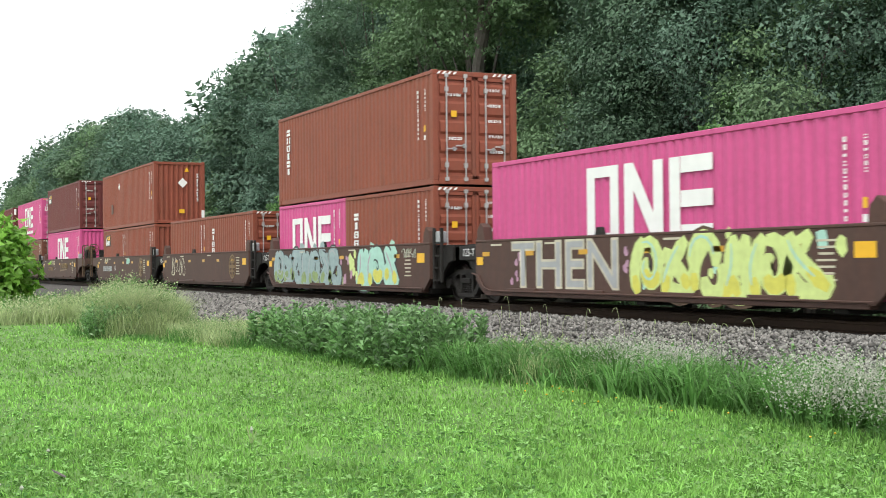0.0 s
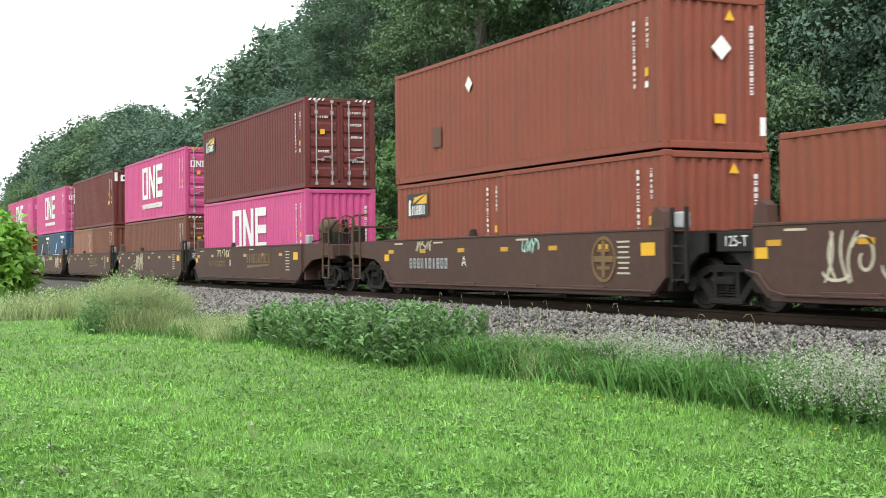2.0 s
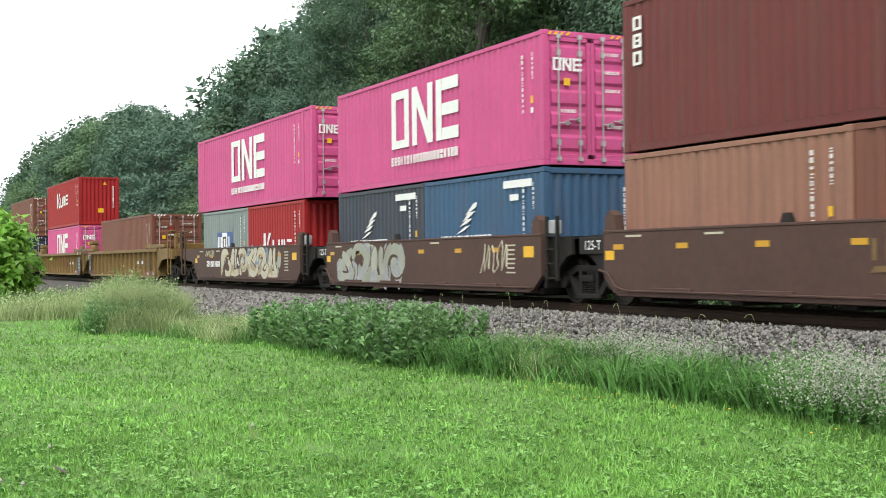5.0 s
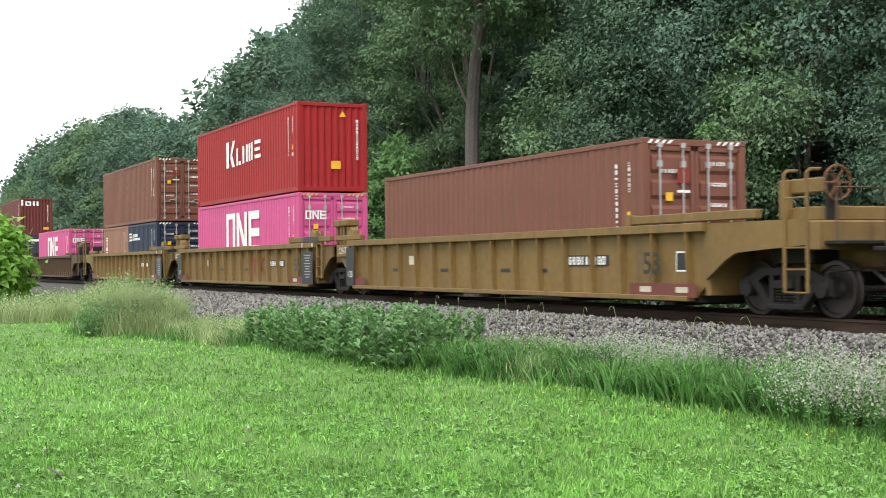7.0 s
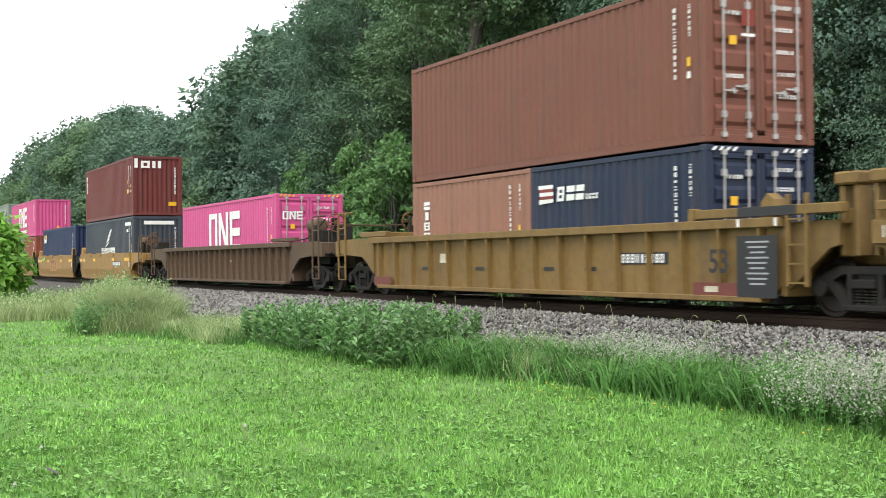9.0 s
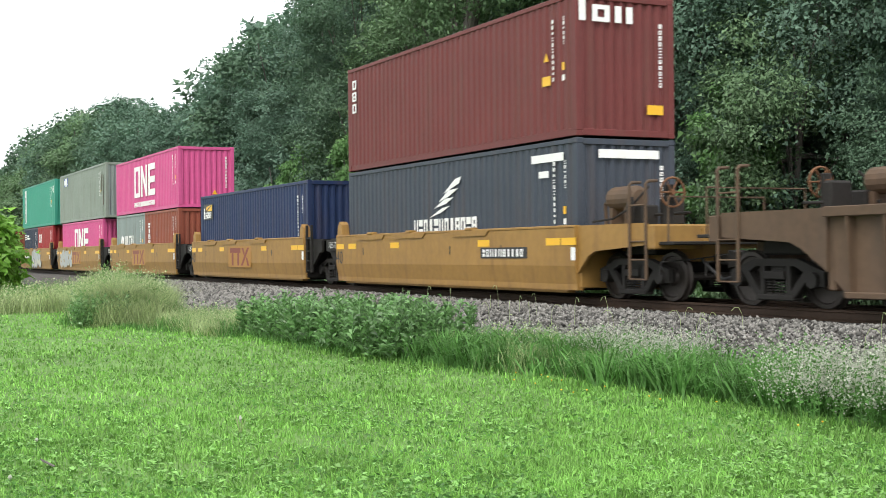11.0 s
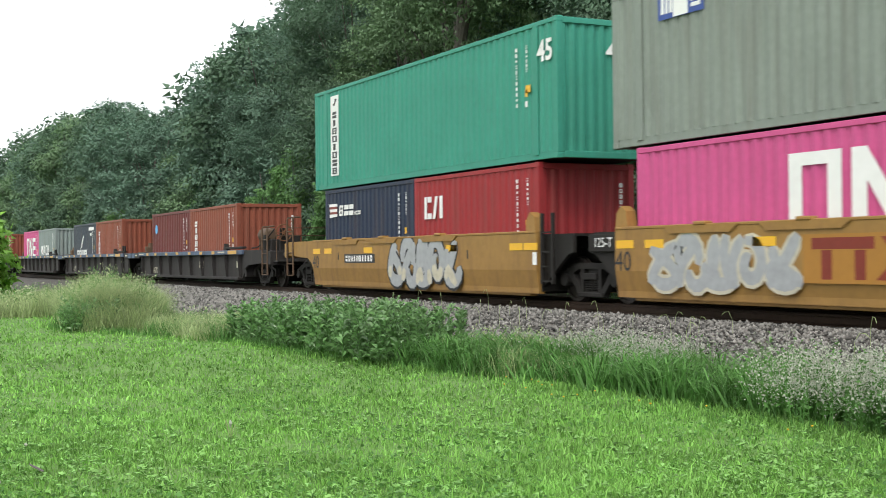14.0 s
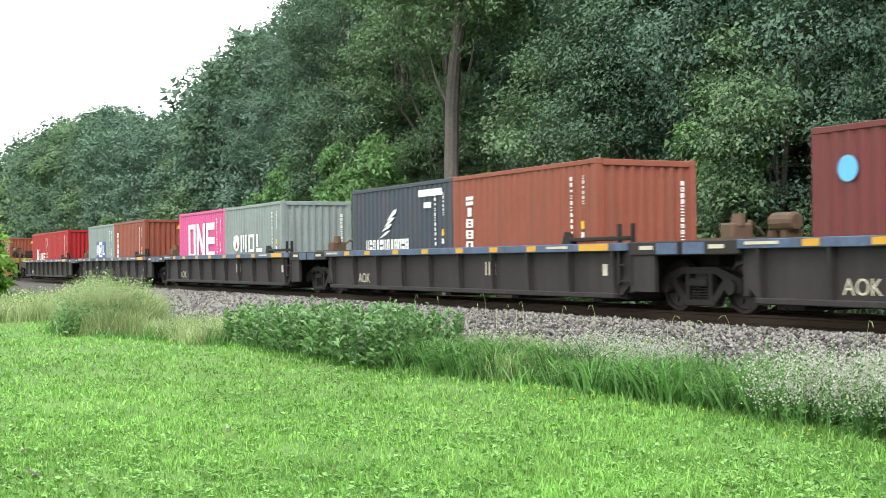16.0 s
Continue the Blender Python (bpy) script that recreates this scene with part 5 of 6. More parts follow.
CARS = [(-19.85, "brown", "joint", "joint"), (-35.2, "brown", "joint", "joint"), (-50.35, "brown", "joint", "joint"), (-65.6, "brown", "joint", "coupled"),
        (-85.1, "brown", "coupled", "joint"), (-100.28, "brown", "joint", "joint"), (-115.45, "brown", "joint", "joint"), (-130.7, "brown", "joint", "joint"), (-145.95, "brown", "joint", "coupled"),
        (-167.45, "ochre", "coupled", "joint"), (-186.7, "ochre", "joint", "joint"), (-206.1, "ochre", "joint", "coupled"),
        (-229.3, "rusty", "coupled", "coupled"),
        (-250.9, "amber", "coupled", "joint"), (-266.5, "amber", "joint", "joint"), (-282.1, "amber", "joint", "joint"), (-297.65, "amber", "joint", "joint"), (-313.35, "amber", "joint", "coupled"),
        (-334.05, "black", "coupled", "joint"), (-352.1, "black", "joint", "joint"), (-370.1, "black", "joint", "joint"), (-388.1, "black", "joint", "joint"), (-406.1, "black", "joint", "coupled"),
        (-428.3, "amber", "coupled", "joint")]
UNITS = [well_car(*row) for row in CARS]
TRAIN += UNITS


# ---- painted words and scrawls on the cars ----
PINKSPRAY = surface("dusty_pink_spray", (0.42, 0.24, 0.33), 0.5, vary=0.3, bump=0.0)
LEMONSPRAY = surface("lemon_spray", (0.60, 0.58, 0.10), 0.5, vary=0.2, bump=0.0)
MOSSSPRAY = surface("moss_green_spray", (0.24, 0.33, 0.12), 0.5, vary=0.3, bump=0.0)
STEELSPRAY = surface("steel_blue_spray", (0.16, 0.22, 0.30), 0.5, vary=0.3, bump=0.0)
TANSPRAY = surface("tan_spray", (0.36, 0.28, 0.16), 0.5, vary=0.3, bump=0.0)
TEALSPRAY = surface("pale_teal_spray", (0.27, 0.36, 0.36), 0.5, vary=0.3, bump=0.0)


def piece(c, mat, n, seed, x0, x1, z0, z1, back=None, fat=0.3, label="", tint=None, glow=None):
    """A row of rounded sprayed forms between x0 and x1: each a part, with its outline, a second colour low down and streaks."""
    k, h = (x1 - x0) / n, z1 - z0
    r = random.Random(seed)
    for i in range(n):
        w = k * 1.12
        bands = spray_strokes(seed * 31 + i, w, h * 0.92)
        at = Matrix.Translation((x0 + i * k - 0.06 * k, -WY, z0 + 0.04 * h + r.uniform(-0.03, 0.03) * h))
        wide = min(fat * h, 0.42 * w)
        if back:
            s = Shape()
            for j, b in enumerate(bands):
                ribbon(s, b, wide + 0.12, -0.004 - 0.0004 * j)
            part("spray_outline", s.mesh("spray_outline", False), back, c, at=at)
        s = Shape()
        for j, b in enumerate(bands):
            ribbon(s, b, wide, -0.008 - 0.0004 * j)
        form = part("spray_form", s.mesh("spray_form", False), mat, c, label, at)
        if tint:
            for j, b in enumerate(bands[:2]):
                low = [q for q in b if q[1] < h * 0.42]
                if len(low) > 2:
                    s = Shape()
                    ribbon(s, low, wide * 0.8, -0.0104 - 0.0004 * j)
                    part("spray_shade", s.mesh("spray_shade", False), tint, form)
        if glow:
            s = Shape()
            b = bands[r.randrange(len(bands))]
            ribbon(s, [(px - wide * 0.2, pz + wide * 0.12) for px, pz in b[1:-1]], 0.05, -0.0125)
            part("spray_streak", s.mesh("spray_streak", False), glow, form)


def splashes(c, mat, n, seed, x0, x1, z0, z1, size=0.16):
    """Blots of sprayed paint, each a part."""
    r = random.Random(seed)
    for i in range(n):
        q = size * r.uniform(0.5, 1.2)
        turn = r.random() * 6.28
        s = Shape().outline([(q * r.uniform(0.65, 1.1) * math.cos(turn + a * 0.785), 1.3 * q * r.uniform(0.65, 1.1) * math.sin(turn + a * 0.785)) for a in range(8)], -0.001, 0.001)
        part("paint_blot", s, mat, c, at=Matrix.Translation((r.uniform(x0, x1), -WY - 0.0035 + 0.0001 * i, r.uniform(z0, z1))))


def tag(c, x0, x1, z0, z1, seed, mat=CREAM):
    """A thin looping scrawl."""
    r = random.Random(seed)
    s = Shape()
    n = 34
    pts = []
    for i in range(n):
        t = i / (n - 1)
        pts.append((x0 + (x1 - x0) * (t + 0.06 * math.sin(t * 39 + seed)), -WY - 0.004, z0 + (z1 - z0) * (0.5 + 0.48 * math.sin(t * 31 + 2.2 * math.sin(t * 9 + seed)) * (0.7 + 0.3 * r.random())), 0.016))
    s.tube(pts, 5)
    part("scrawl", s, mat, c, "thin sprayed scrawl")


def number(c, x0, x1, z0, z1, mat, seed=1):
    scrawl(c, "number_bar", mat, bars_row(-0.5, 0.5, 10, 1.0, seed, 0.72), (x0 + x1) / 2, z0, x1 - x0, z1 - z0, 0.007)


def dress_train():
    u = dict(enumerate(UNITS, 1))
    big, thin = lettering("THEN", 1.0, 0.035), lettering("THEN", 1.0, 0.0)
    w = max(v.co.x for v in thin.vertices) - min(v.co.x for v in thin.vertices)
    h = max(v.co.z for v in thin.vertices) - min(v.co.z for v in thin.vertices)
    fit_ = Matrix.Diagonal((4.1 / w, 1, 0.92 / h, 1))
    part("spray_outline", big, CREAM, u[1], at=Matrix.Translation((-2.55, -WY - 0.006, 0.86)) @ fit_)
    part("spray_paint", thin, SILVER, u[1], "silver sprayed word THEN", Matrix.Translation((-2.55, -WY - 0.010, 0.86)) @ fit_)
    for x0, x1, za, zb in ((-4.7, -4.3, 0.45, 1.2), (-0.45, -0.2, 0.7, 1.2)):
        splashes(u[1], PINKSPRAY, 6, int(x0 * 10), x0, x1, za, zb, 0.09)
    piece(u[1], LIMEMARK, 6, 44, 0.1, 5.15, 0.3, 1.45, CAR_RUST, 0.29, "lime-yellow sprayed forms", LEMONSPRAY, MINTMARK)
    splashes(u[1], MINTMARK, 9, 47, 0.0, 5.4, 0.4, 1.42, 0.13)
    splashes(u[1], DARKMARK, 8, 48, 0.2, 5.0, 0.5, 1.3, 0.1)
    splashes(u[1], LIMEMARK, 10, 49, -0.2, 5.7, 0.34, 1.42, 0.17)
    splashes(u[2], TEALSPRAY, 26, 50, -5.5, 0.2, 0.45, 1.35, 0.3)
    splashes(u[2], MOSSSPRAY, 16, 51, -5.4, 0.9, 0.36, 0.6, 0.2)
    piece(u[2], TEALSPRAY, 7, 52, -5.6, 0.2, 0.33, 1.42, DARKMARK, 0.33, "pale teal sprayed forms", MOSSSPRAY, SILVER)
    splashes(u[2], PINKSPRAY, 9, 53, -0.1, 1.2, 0.45, 1.4, 0.13)
    splashes(u[2], LIMEMARK, 7, 59, 1.0, 1.6, 0.6, 1.3, 0.15)
    splashes(u[2], MINTMARK, 12, 56, 1.9, 4.2, 0.5, 1.35, 0.3)
    piece(u[2], MINTMARK, 3, 57, 1.6, 4.5, 0.33, 1.45, DARKMARK, 0.36, "mint-green sprayed forms", LEMONSPRAY, PINKSPRAY)
    tag(u[2], 4.75, 5.6, 1.1, 1.36, 3, BLOSSOM)
    piece(u[3], CREAM, 4, 61, -4.8, -2.5, 0.5, 1.36, None, 0.06, "thin white sprayed forms")
    ell = [[(0.43 * math.cos(a) * k, 0.45 * math.sin(a) * k) for a, k in ((i * math.tau / 24, 1.0) for i in range(j, j + 2))] + [(0.43 * math.cos(a) * 0.86, 0.45 * math.sin(a) * 0.86) for a in (i * math.tau / 24 for i in range(j + 1, j - 1, -1))] for j in range(24)]
    for k in (3, 4):
        scrawl(u[k], "round_emblem", GOLDMARK, ell + [block(-0.06, 0.06, -0.36, 0.36), block(-0.34, 0.34, -0.06, 0.06), block(-0.22, 0.22, 0.14, 0.2), block(-0.22, 0.22, -0.2, -0.14)], 4.42, 0.92, 1.0, 1.0, label="faded gold round emblem")
    tag(u[4], -4.3, -3.4, 1.15, 1.42, 5)
    tag(u[4], 1.2, 1.9, 1.05, 1.4, 8, MINTMARK)
    number(u[4], -4.7, -2.4, 0.72, 0.98, SILVER, 3)
    word(u[4], "A", WHITE, -1.6, 0.88, 0.36)
    tag(u[5], -3.15, -1.5, 1.08, 1.42, 12)
    number(u[5], -4.36, -2.1, 0.75, 0.97, GOLDMARK, 4)
    word(u[5], "B", WHITE, -1.45, 0.88, 0.34)
    for k in (5, 7):
        number(u[k], 0.6, 3.4, 0.88, 1.2, GOLDMARK, 21)
        scrawl(u[k], "emblem", GOLDMARK, [[(0, 0), (2.4, 0.08), (2.6, 0.14), (0.1, 0.1)]], 0.6, 0.7, 1.0, 1.0)
    for k in (0, 1):
        tag(u[6], -2.4, -0.85, 0.52 + 0.2 * k, 1.4 - 0.2 * k, 17 + k)
    word(u[6], "C", WHITE, -2.7, 0.9, 0.34)
    splashes(u[8], SILVER, 16, 70, -5.4, -0.7, 0.5, 1.25, 0.26)
    piece(u[8], BLOSSOM, 4, 71, -5.5, -0.6, 0.33, 1.38, CAR_RUST, 0.3, "pale silver sprayed forms", SILVER)
    tag(u[8], 3.7, 5.0, 0.6, 1.38, 23)
    splashes(u[9], STEELSPRAY, 16, 80, -2.6, 3.6, 0.6, 1.4, 0.24)
    splashes(u[9], CREAM, 22, 79, -2.2, 3.9, 0.45, 1.35, 0.24)
    piece(u[9], CREAM, 6, 82, -2.5, 4.2, 0.4, 1.44, CAR_RUST, 0.24, "cream and grey sprayed forms", TANSPRAY, BLOSSOM)
    splashes(u[9], BLOSSOM, 10, 85, 2.0, 4.4, 0.43, 1.4, 0.2)
    mark(u[9], "letter_panel", CAR_BROWN, -0.35, 0.95, 0.36, 0.52, 1.511)
    word(u[9], "A", WHITE, -0.35, 0.93, 0.4, 1.512, 0.01)
    number(u[9], -4.6, -2.7, 0.76, 0.98, WHITE, 5)
    tag(u[9], -4.8, -3.5, 1.12, 1.42, 29)
    for p in RED_FORMS:
        scrawl(u[11], "emblem_form", REDMARK, [p], 2.1, 0.58, 1.15, 1.15, -0.117, "faded red painted emblem")
    for k, x in ((14, 3.5), (18, -2.9)):
        mark(u[k], "number_panel", DARKMARK, x, 0.93, 2.1, 0.24)
        scrawl(u[k], "number_bar", WHITE, bars_row(-0.5, 0.5, 10, 1.0, 9, 0.72), x, 0.85, 1.9, 0.16, 0.010)
    piece(u[17], SILVER, 5, 91, -5.3, -1.5, 0.36, 1.3, CREAM, 0.24, "silver sprayed forms")
    splashes(u[18], SILVER, 8, 94, -0.6, 2.7, 0.5, 1.2, 0.2)
    piece(u[18], SILVER, 5, 95, -0.9, 3.0, 0.22, 1.42, DARKMARK, 0.26, "silver sprayed forms with dark outlines", CREAM)


dress_train()


# ---- plants ----
RNG = np.random.default_rng(7)


def unit(v):
    return v / np.maximum(np.linalg.norm(v, axis=1, keepdims=True), 1e-9)


def leaf_cards(p, d, length, width, droop=0.0, face=None):
    """Rhombic leaves: one for each place p, pointing along d."""
    n = len(p)
    side = unit(np.cross(d, RNG.normal(size=(n, 3)) if face is None else face))
    up = np.cross(side, d)
    l, w = length.reshape(-1, 1), width.reshape(-1, 1)
    mid = p + d * l * 0.45 + up * l * 0.08
    tip = p + d * l
    tip[:, 2] -= droop * length
    v = np.stack([p, mid + side * w, tip, mid - side * w], 1).reshape(-1, 3)
    return v, np.arange(4 * n).reshape(n, 4)


def leaf_blades(p, d, length, width, out):
    """Small pointed leaves, one three-cornered face each, for crowns seen from afar."""
    side = unit(np.cross(d, out)) * width.reshape(-1, 1)
    l = length.reshape(-1, 1)
    v = np.stack([p - side, p + d * l, p + side], 1).reshape(-1, 3)
    return v, np.arange(3 * len(p)).reshape(-1, 3)


def crown_mesh(name, H, R, leaves, boughs, low=0.12, size=0.3, seed=1, spray=0.42):
    """A crown in three steps: boughs round the stem, leafy sprays on each bough's outer side, leaves on each spray."""
    r = np.random.default_rng(seed)
    h = low + (0.97 - low) * (np.arange(boughs) + r.random(boughs)) / boughs
    rel = np.clip((h - low) / (1 - low), 0, 1)
    prof = np.clip(np.interp(rel, [0, 0.12, 0.35, 0.6, 0.8, 0.93, 1], [0.6, 0.85, 1.0, 0.97, 0.8, 0.52, 0.22]), 0.08, 1) * R
    a = np.arange(boughs) * 2.4 + r.normal(size=boughs) * 0.5
    rad = prof * (0.42 + 0.4 * r.random(boughs))
    c = np.stack([rad * np.cos(a), rad * np.sin(a), h * H], 1)
    br = R * (0.24 + 0.2 * r.random(boughs)) * np.interp(rel, [0, 0.6, 1], [1.1, 1.0, 0.55])
    per = np.maximum(6, (26 * (br / br.mean()) ** 2).astype(int))
    who = np.repeat(np.arange(boughs), per)
    m = len(who)
    sd = r.normal(size=(m, 3)) + np.stack([np.cos(a), np.sin(a), np.full(boughs, 0.5)], 1)[who] * 0.75
    sd = unit(sd)
    sc = c[who] + sd * (br[who] * (0.62 + 0.5 * r.random(m)))[:, None] * np.array([1.1, 1.1, 0.78])
    ss = spray * (0.6 + 0.8 * r.random(m)) * (R / 5) ** 0.5
    idx = r.choice(m, leaves, p=ss ** 1.6 / np.sum(ss ** 1.6))
    g = r.normal(size=(leaves, 3))
    p = sc[idx] + g * ss[idx][:, None] * np.array([0.75, 0.75, 0.42]) + sd[idx] * (0.25 * ss[idx] * r.random(leaves))[:, None]
    out = unit(sd[idx] * 0.7 + np.array([0, 0, 0.55]) + r.normal(size=(leaves, 3)) * 0.5)
    d = unit(np.cross(out, r.normal(size=(leaves, 3))) + sd[idx] * 0.4 + np.array([0, 0, -0.25]))
    ln = size * (0.65 + 0.8 * r.random(leaves))
    v, f = leaf_blades(p, d, ln, ln * (0.3 + 0.12 * r.random(leaves)), out)
    return quick_mesh(name, v, f), c


def trunk_mesh(H, r0, tips, seed, lean=0.0):
    r = random.Random(seed)
    s = Shape()
    path = [(lean * (k / 7) ** 2 * H + r.uniform(-0.12, 0.12), r.uniform(-0.12, 0.12), H * 0.74 * k / 7 - 0.15, r0 * (1.25 if k == 0 else 1 - 0.11 * k)) for k in range(8)]
    s.tube(path, 9)
    for c in tips:
        k = min(6, max(2, int(c[2] / H * 7 * 0.7)))
        x, y, z, rr = path[k]
        mx, my, mz = (x + c[0]) / 2, (y + c[1]) / 2, (z + c[2]) / 2 + 0.3
        s.tube([(x, y, z, rr * 0.5), (mx, my, mz, rr * 0.32), (c[0], c[1], c[2], 0.03)], 6)
    return s.mesh("trunk")


def make_tree_kind(H, R, leaves, boughs, seed, mat, low=0.1, size=0.3, spray=0.42):
    crown, c = crown_mesh("crown", H, R, leaves, boughs, low, size, seed, spray)
    crown.materials.append(mat)
    tr = trunk_mesh(H, 0.018 * H, c[:: max(1, len(c) // 12)], seed)
    tr.materials.append(BARK)
    return crown, tr


NEAR_WOODS = [make_tree_kind(19, 5.2, 98000, 44, 11, LEAF[0], 0.08, 0.122), make_tree_kind(19, 4.6, 90000, 40, 12, LEAF[1], 0.08, 0.122), make_tree_kind(19, 5.6, 100000, 46, 13, LEAF[2], 0.08, 0.122),
              make_tree_kind(19, 5.0, 92000, 40, 14, LEAF[0], 0.18, 0.122)]
WOODS = [make_tree_kind(19, 5.2, 27000, 36, 15, LEAF[0], 0.1, 0.27, 0.5), make_tree_kind(19, 4.6, 25000, 32, 16, LEAF[1], 0.1, 0.27, 0.5), make_tree_kind(19, 5.6, 28000, 38, 17, LEAF[2], 0.1, 0.27, 0.5)]
EDGE_TREES = [make_tree_kind(9, 3.2, 13000, 26, 18, LEAF[0], 0.02, 0.22), make_tree_kind(9, 3.0, 13000, 24, 19, LEAF[1], 0.02, 0.22), make_tree_kind(9, 3.4, 13000, 28, 20, LEAF[2], 0.02, 0.22)]
EDGE_FINE = [make_tree_kind(9, 3.2, 40000, 28, 25, LEAF[0], 0.02, 0.105), make_tree_kind(9, 3.0, 40000, 26, 26, LEAF[1], 0.02, 0.105)]
BACKWOODS = [make_tree_kind(19, 6.0, 10500, 34, 21, LEAF[0], 0.05, 0.48, 0.55), make_tree_kind(19, 5.6, 10500, 32, 22, LEAF[2], 0.05, 0.48, 0.55)]
YOUNG = [make_tree_kind(7, 2.0, 15000, 26, 31, SAPLING, 0.05, 0.19, 0.36), make_tree_kind(7, 1.6, 13000, 22, 32, SAPLING, 0.05, 0.19, 0.36)]


def tree(stock, x, y, h, base_h, turn, label, wide=1.0, name="tree", group="trees behind the railway"):
    k = h / base_h
    ob = empty(name, Matrix.Translation((x, y, ground_height(x, y))) @ Matrix.Rotation(turn, 4, "Z"), label, name.split("_")[-1], group)
    crown, tr = stock
    for nm, me in (("trunk", tr), ("crown", crown)):
        part(nm, me, me.materials[0], ob, at=Matrix.Diagonal((k * wide, k * wide, k, 1)))
    return ob


def skyline(x, y, reach=5.4):
    """Height of a tree at (x, y) whose near boughs make the wood's uneven top line."""
    near = y - reach
    pts = [(-300, 12.5), (-241, 18.4), (-212, 21.3), (-195, 21.2), (-180, 20.4), (-159, 19.4), (-139, 17.2), (-124, 14.8), (-115, 14.3), (-109.5, 14.8), (-107.8, 20.6), (-90, 21.0), (-84, 23.0), (-60, 23), (20, 23)]
    h = float(np.interp(x * 29 / near, [p[0] for p in pts], [p[1] for p in pts]))
    return min(1.6 + (h - 1.6) * near / 29, 24.5) * float(np.interp(x, [-95, -85], [1.07, 1.05]))


def make_wood():
    r = random.Random(23)
    x, stepped = -23.0, False
    while x > -262:
        y = 28.5 + r.uniform(-1.5, 2.0)
        if not stepped and x < -86:
            # the tall tree that ends the high part of the wood
            x, y, stepped = -85.4, 28.4, True
        if -53 < x < -38:
            y += 4.0
        h = skyline(x, y) * r.uniform(0.96, 1.05)
        tree(NEAR_WOODS[r.randrange(4)] if x > -80 else WOODS[r.randrange(3)], x, y, h, 19, r.uniform(0, 6.28), "tall broadleaf tree in dense dark green summer leaf", r.uniform(0.9, 1.1))
        x -= r.uniform(5.0, 7.5) * (1.0 if x > -130 else 1.3)
    x = -28.0
    while x > -300:
        y = 36 + r.uniform(-2, 3)
        tree(BACKWOODS[r.randrange(2)], x, y, skyline(x, y, 7.2) * r.uniform(0.92, 1.02), 19, r.uniform(0, 6.28), "broadleaf tree deep in the wood, dark green", r.uniform(0.95, 1.15))
        x -= r.uniform(7, 9)
    x = -42.0
    while x > -340:
        y = 46 + r.uniform(-3, 3)
        tree(BACKWOODS[r.randrange(2)], x, y, skyline(x, y, 9.0) * r.uniform(0.9, 1.0), 19, r.uniform(0, 6.28), "broadleaf tree deep in the wood, dark green", 1.2)
        x -= r.uniform(12, 15)
    # lower growth along the wood's edge
    x = -23.0
    while x > -230:
        if -54 < x < -43:
            x = -54.5
        tree(EDGE_FINE[r.randrange(2)] if x > -62 else EDGE_TREES[r.randrange(3)], x, 25.2 + r.uniform(-0.8, 1.0), r.uniform(6.0, 10.5), 9, r.uniform(0, 6.28), "small bushy tree at the edge of the wood", r.uniform(0.9, 1.15), "understorey_tree")
        x -= r.uniform(4.5, 7.0)
    for x, y, h, w, k in ((-62.5, 23.2, 7.4, 0.8, 0), (-56.6, 23.0, 7.2, 0.8, 1), (-68.0, 23.0, 5.4, 0.9, 0), (-52.5, 23.3, 7.2, 0.95, 0), (-43.5, 24.2, 5.0, 1.0, 1), (-36.0, 24.0, 5.6, 1.1, 0), (-29.5, 24.0, 6.4, 1.0, 1), (-104.0, 23.5, 5.6, 1.1, 1), (-112.0, 23.5, 5.0, 1.1, 0), (-84.0, 24.0, 5.6, 1.1, 1)):
        tree(YOUNG[k], x, y, h, 7, r.uniform(0, 6.28), "young sapling with fresh lighter green leaves", w, "sapling_tree")


def make_bare_trunk_tree():
    ob = empty("trunk_tree", Matrix.Translation((-48.3, 25.0, ground_height(-48.3, 25))), "tall tree with a long bare grey trunk that forks", "tree", "trees behind the railway")
    s = Shape()
    s.tube([(-0.1, 0, -0.1, 0.42), (-0.05, 0, 2.5, 0.33), (0.0, 0, 5.5, 0.31), (0.1, 0, 8.0, 0.30), (0.35, 0.05, 10.0, 0.28), (0.8, 0.1, 11.4, 0.22), (1.7, 0.2, 13.0, 0.17), (2.6, 0.3, 15.5, 0.1)], 10)
    s.tube([(0.35, 0.05, 9.8, 0.2), (0.1, 0.3, 12, 0.15), (-0.4, 0.6, 15.5, 0.08)], 8)
    s.tube([(0.1, 0, 7.9, 0.1), (-0.7, -0.3, 9.4, 0.06), (-1.2, -0.4, 10.6, 0.02)], 6)
    part("trunk", s, BARK, ob)
    me, c = crown_mesh("crown", 9, 4.6, 40000, 44, 0.05, 0.16, 41)
    part("crown", me, LEAF[1], ob, at=Matrix.Translation((0.6, 0.4, 11.2)))
    ob = empty("trunk_tree", Matrix.Translation((-36.6, 27.6, 0)), "tall tree with a dark bare trunk between leafy boughs", "tree", "trees behind the railway")
    s = Shape().tube([(0, 0, -0.1, 0.5), (0.1, 0, 5, 0.42), (0.3, 0, 9, 0.38), (0.7, 0.1, 12, 0.3), (1.6, 0.2, 15, 0.2)], 10)
    part("trunk", s, BARK, ob)
    part("crown", me, LEAF[2], ob, at=Matrix.Translation((0.4, 0.3, 9.5)))


make_wood()
make_bare_trunk_tree()


# ---- lawn and verge ----
def lawn_edge(x):
    return np.interp(x, [-80, -46, -40, -36, -31, -28.5, -25.5, -24, -20, -14, -8, 0], [6.6, 6.6, 6.5, 6.1, 5.25, 5.6, 6.6, 7.2, 7.4, 8.1, 8.2, 8.0])


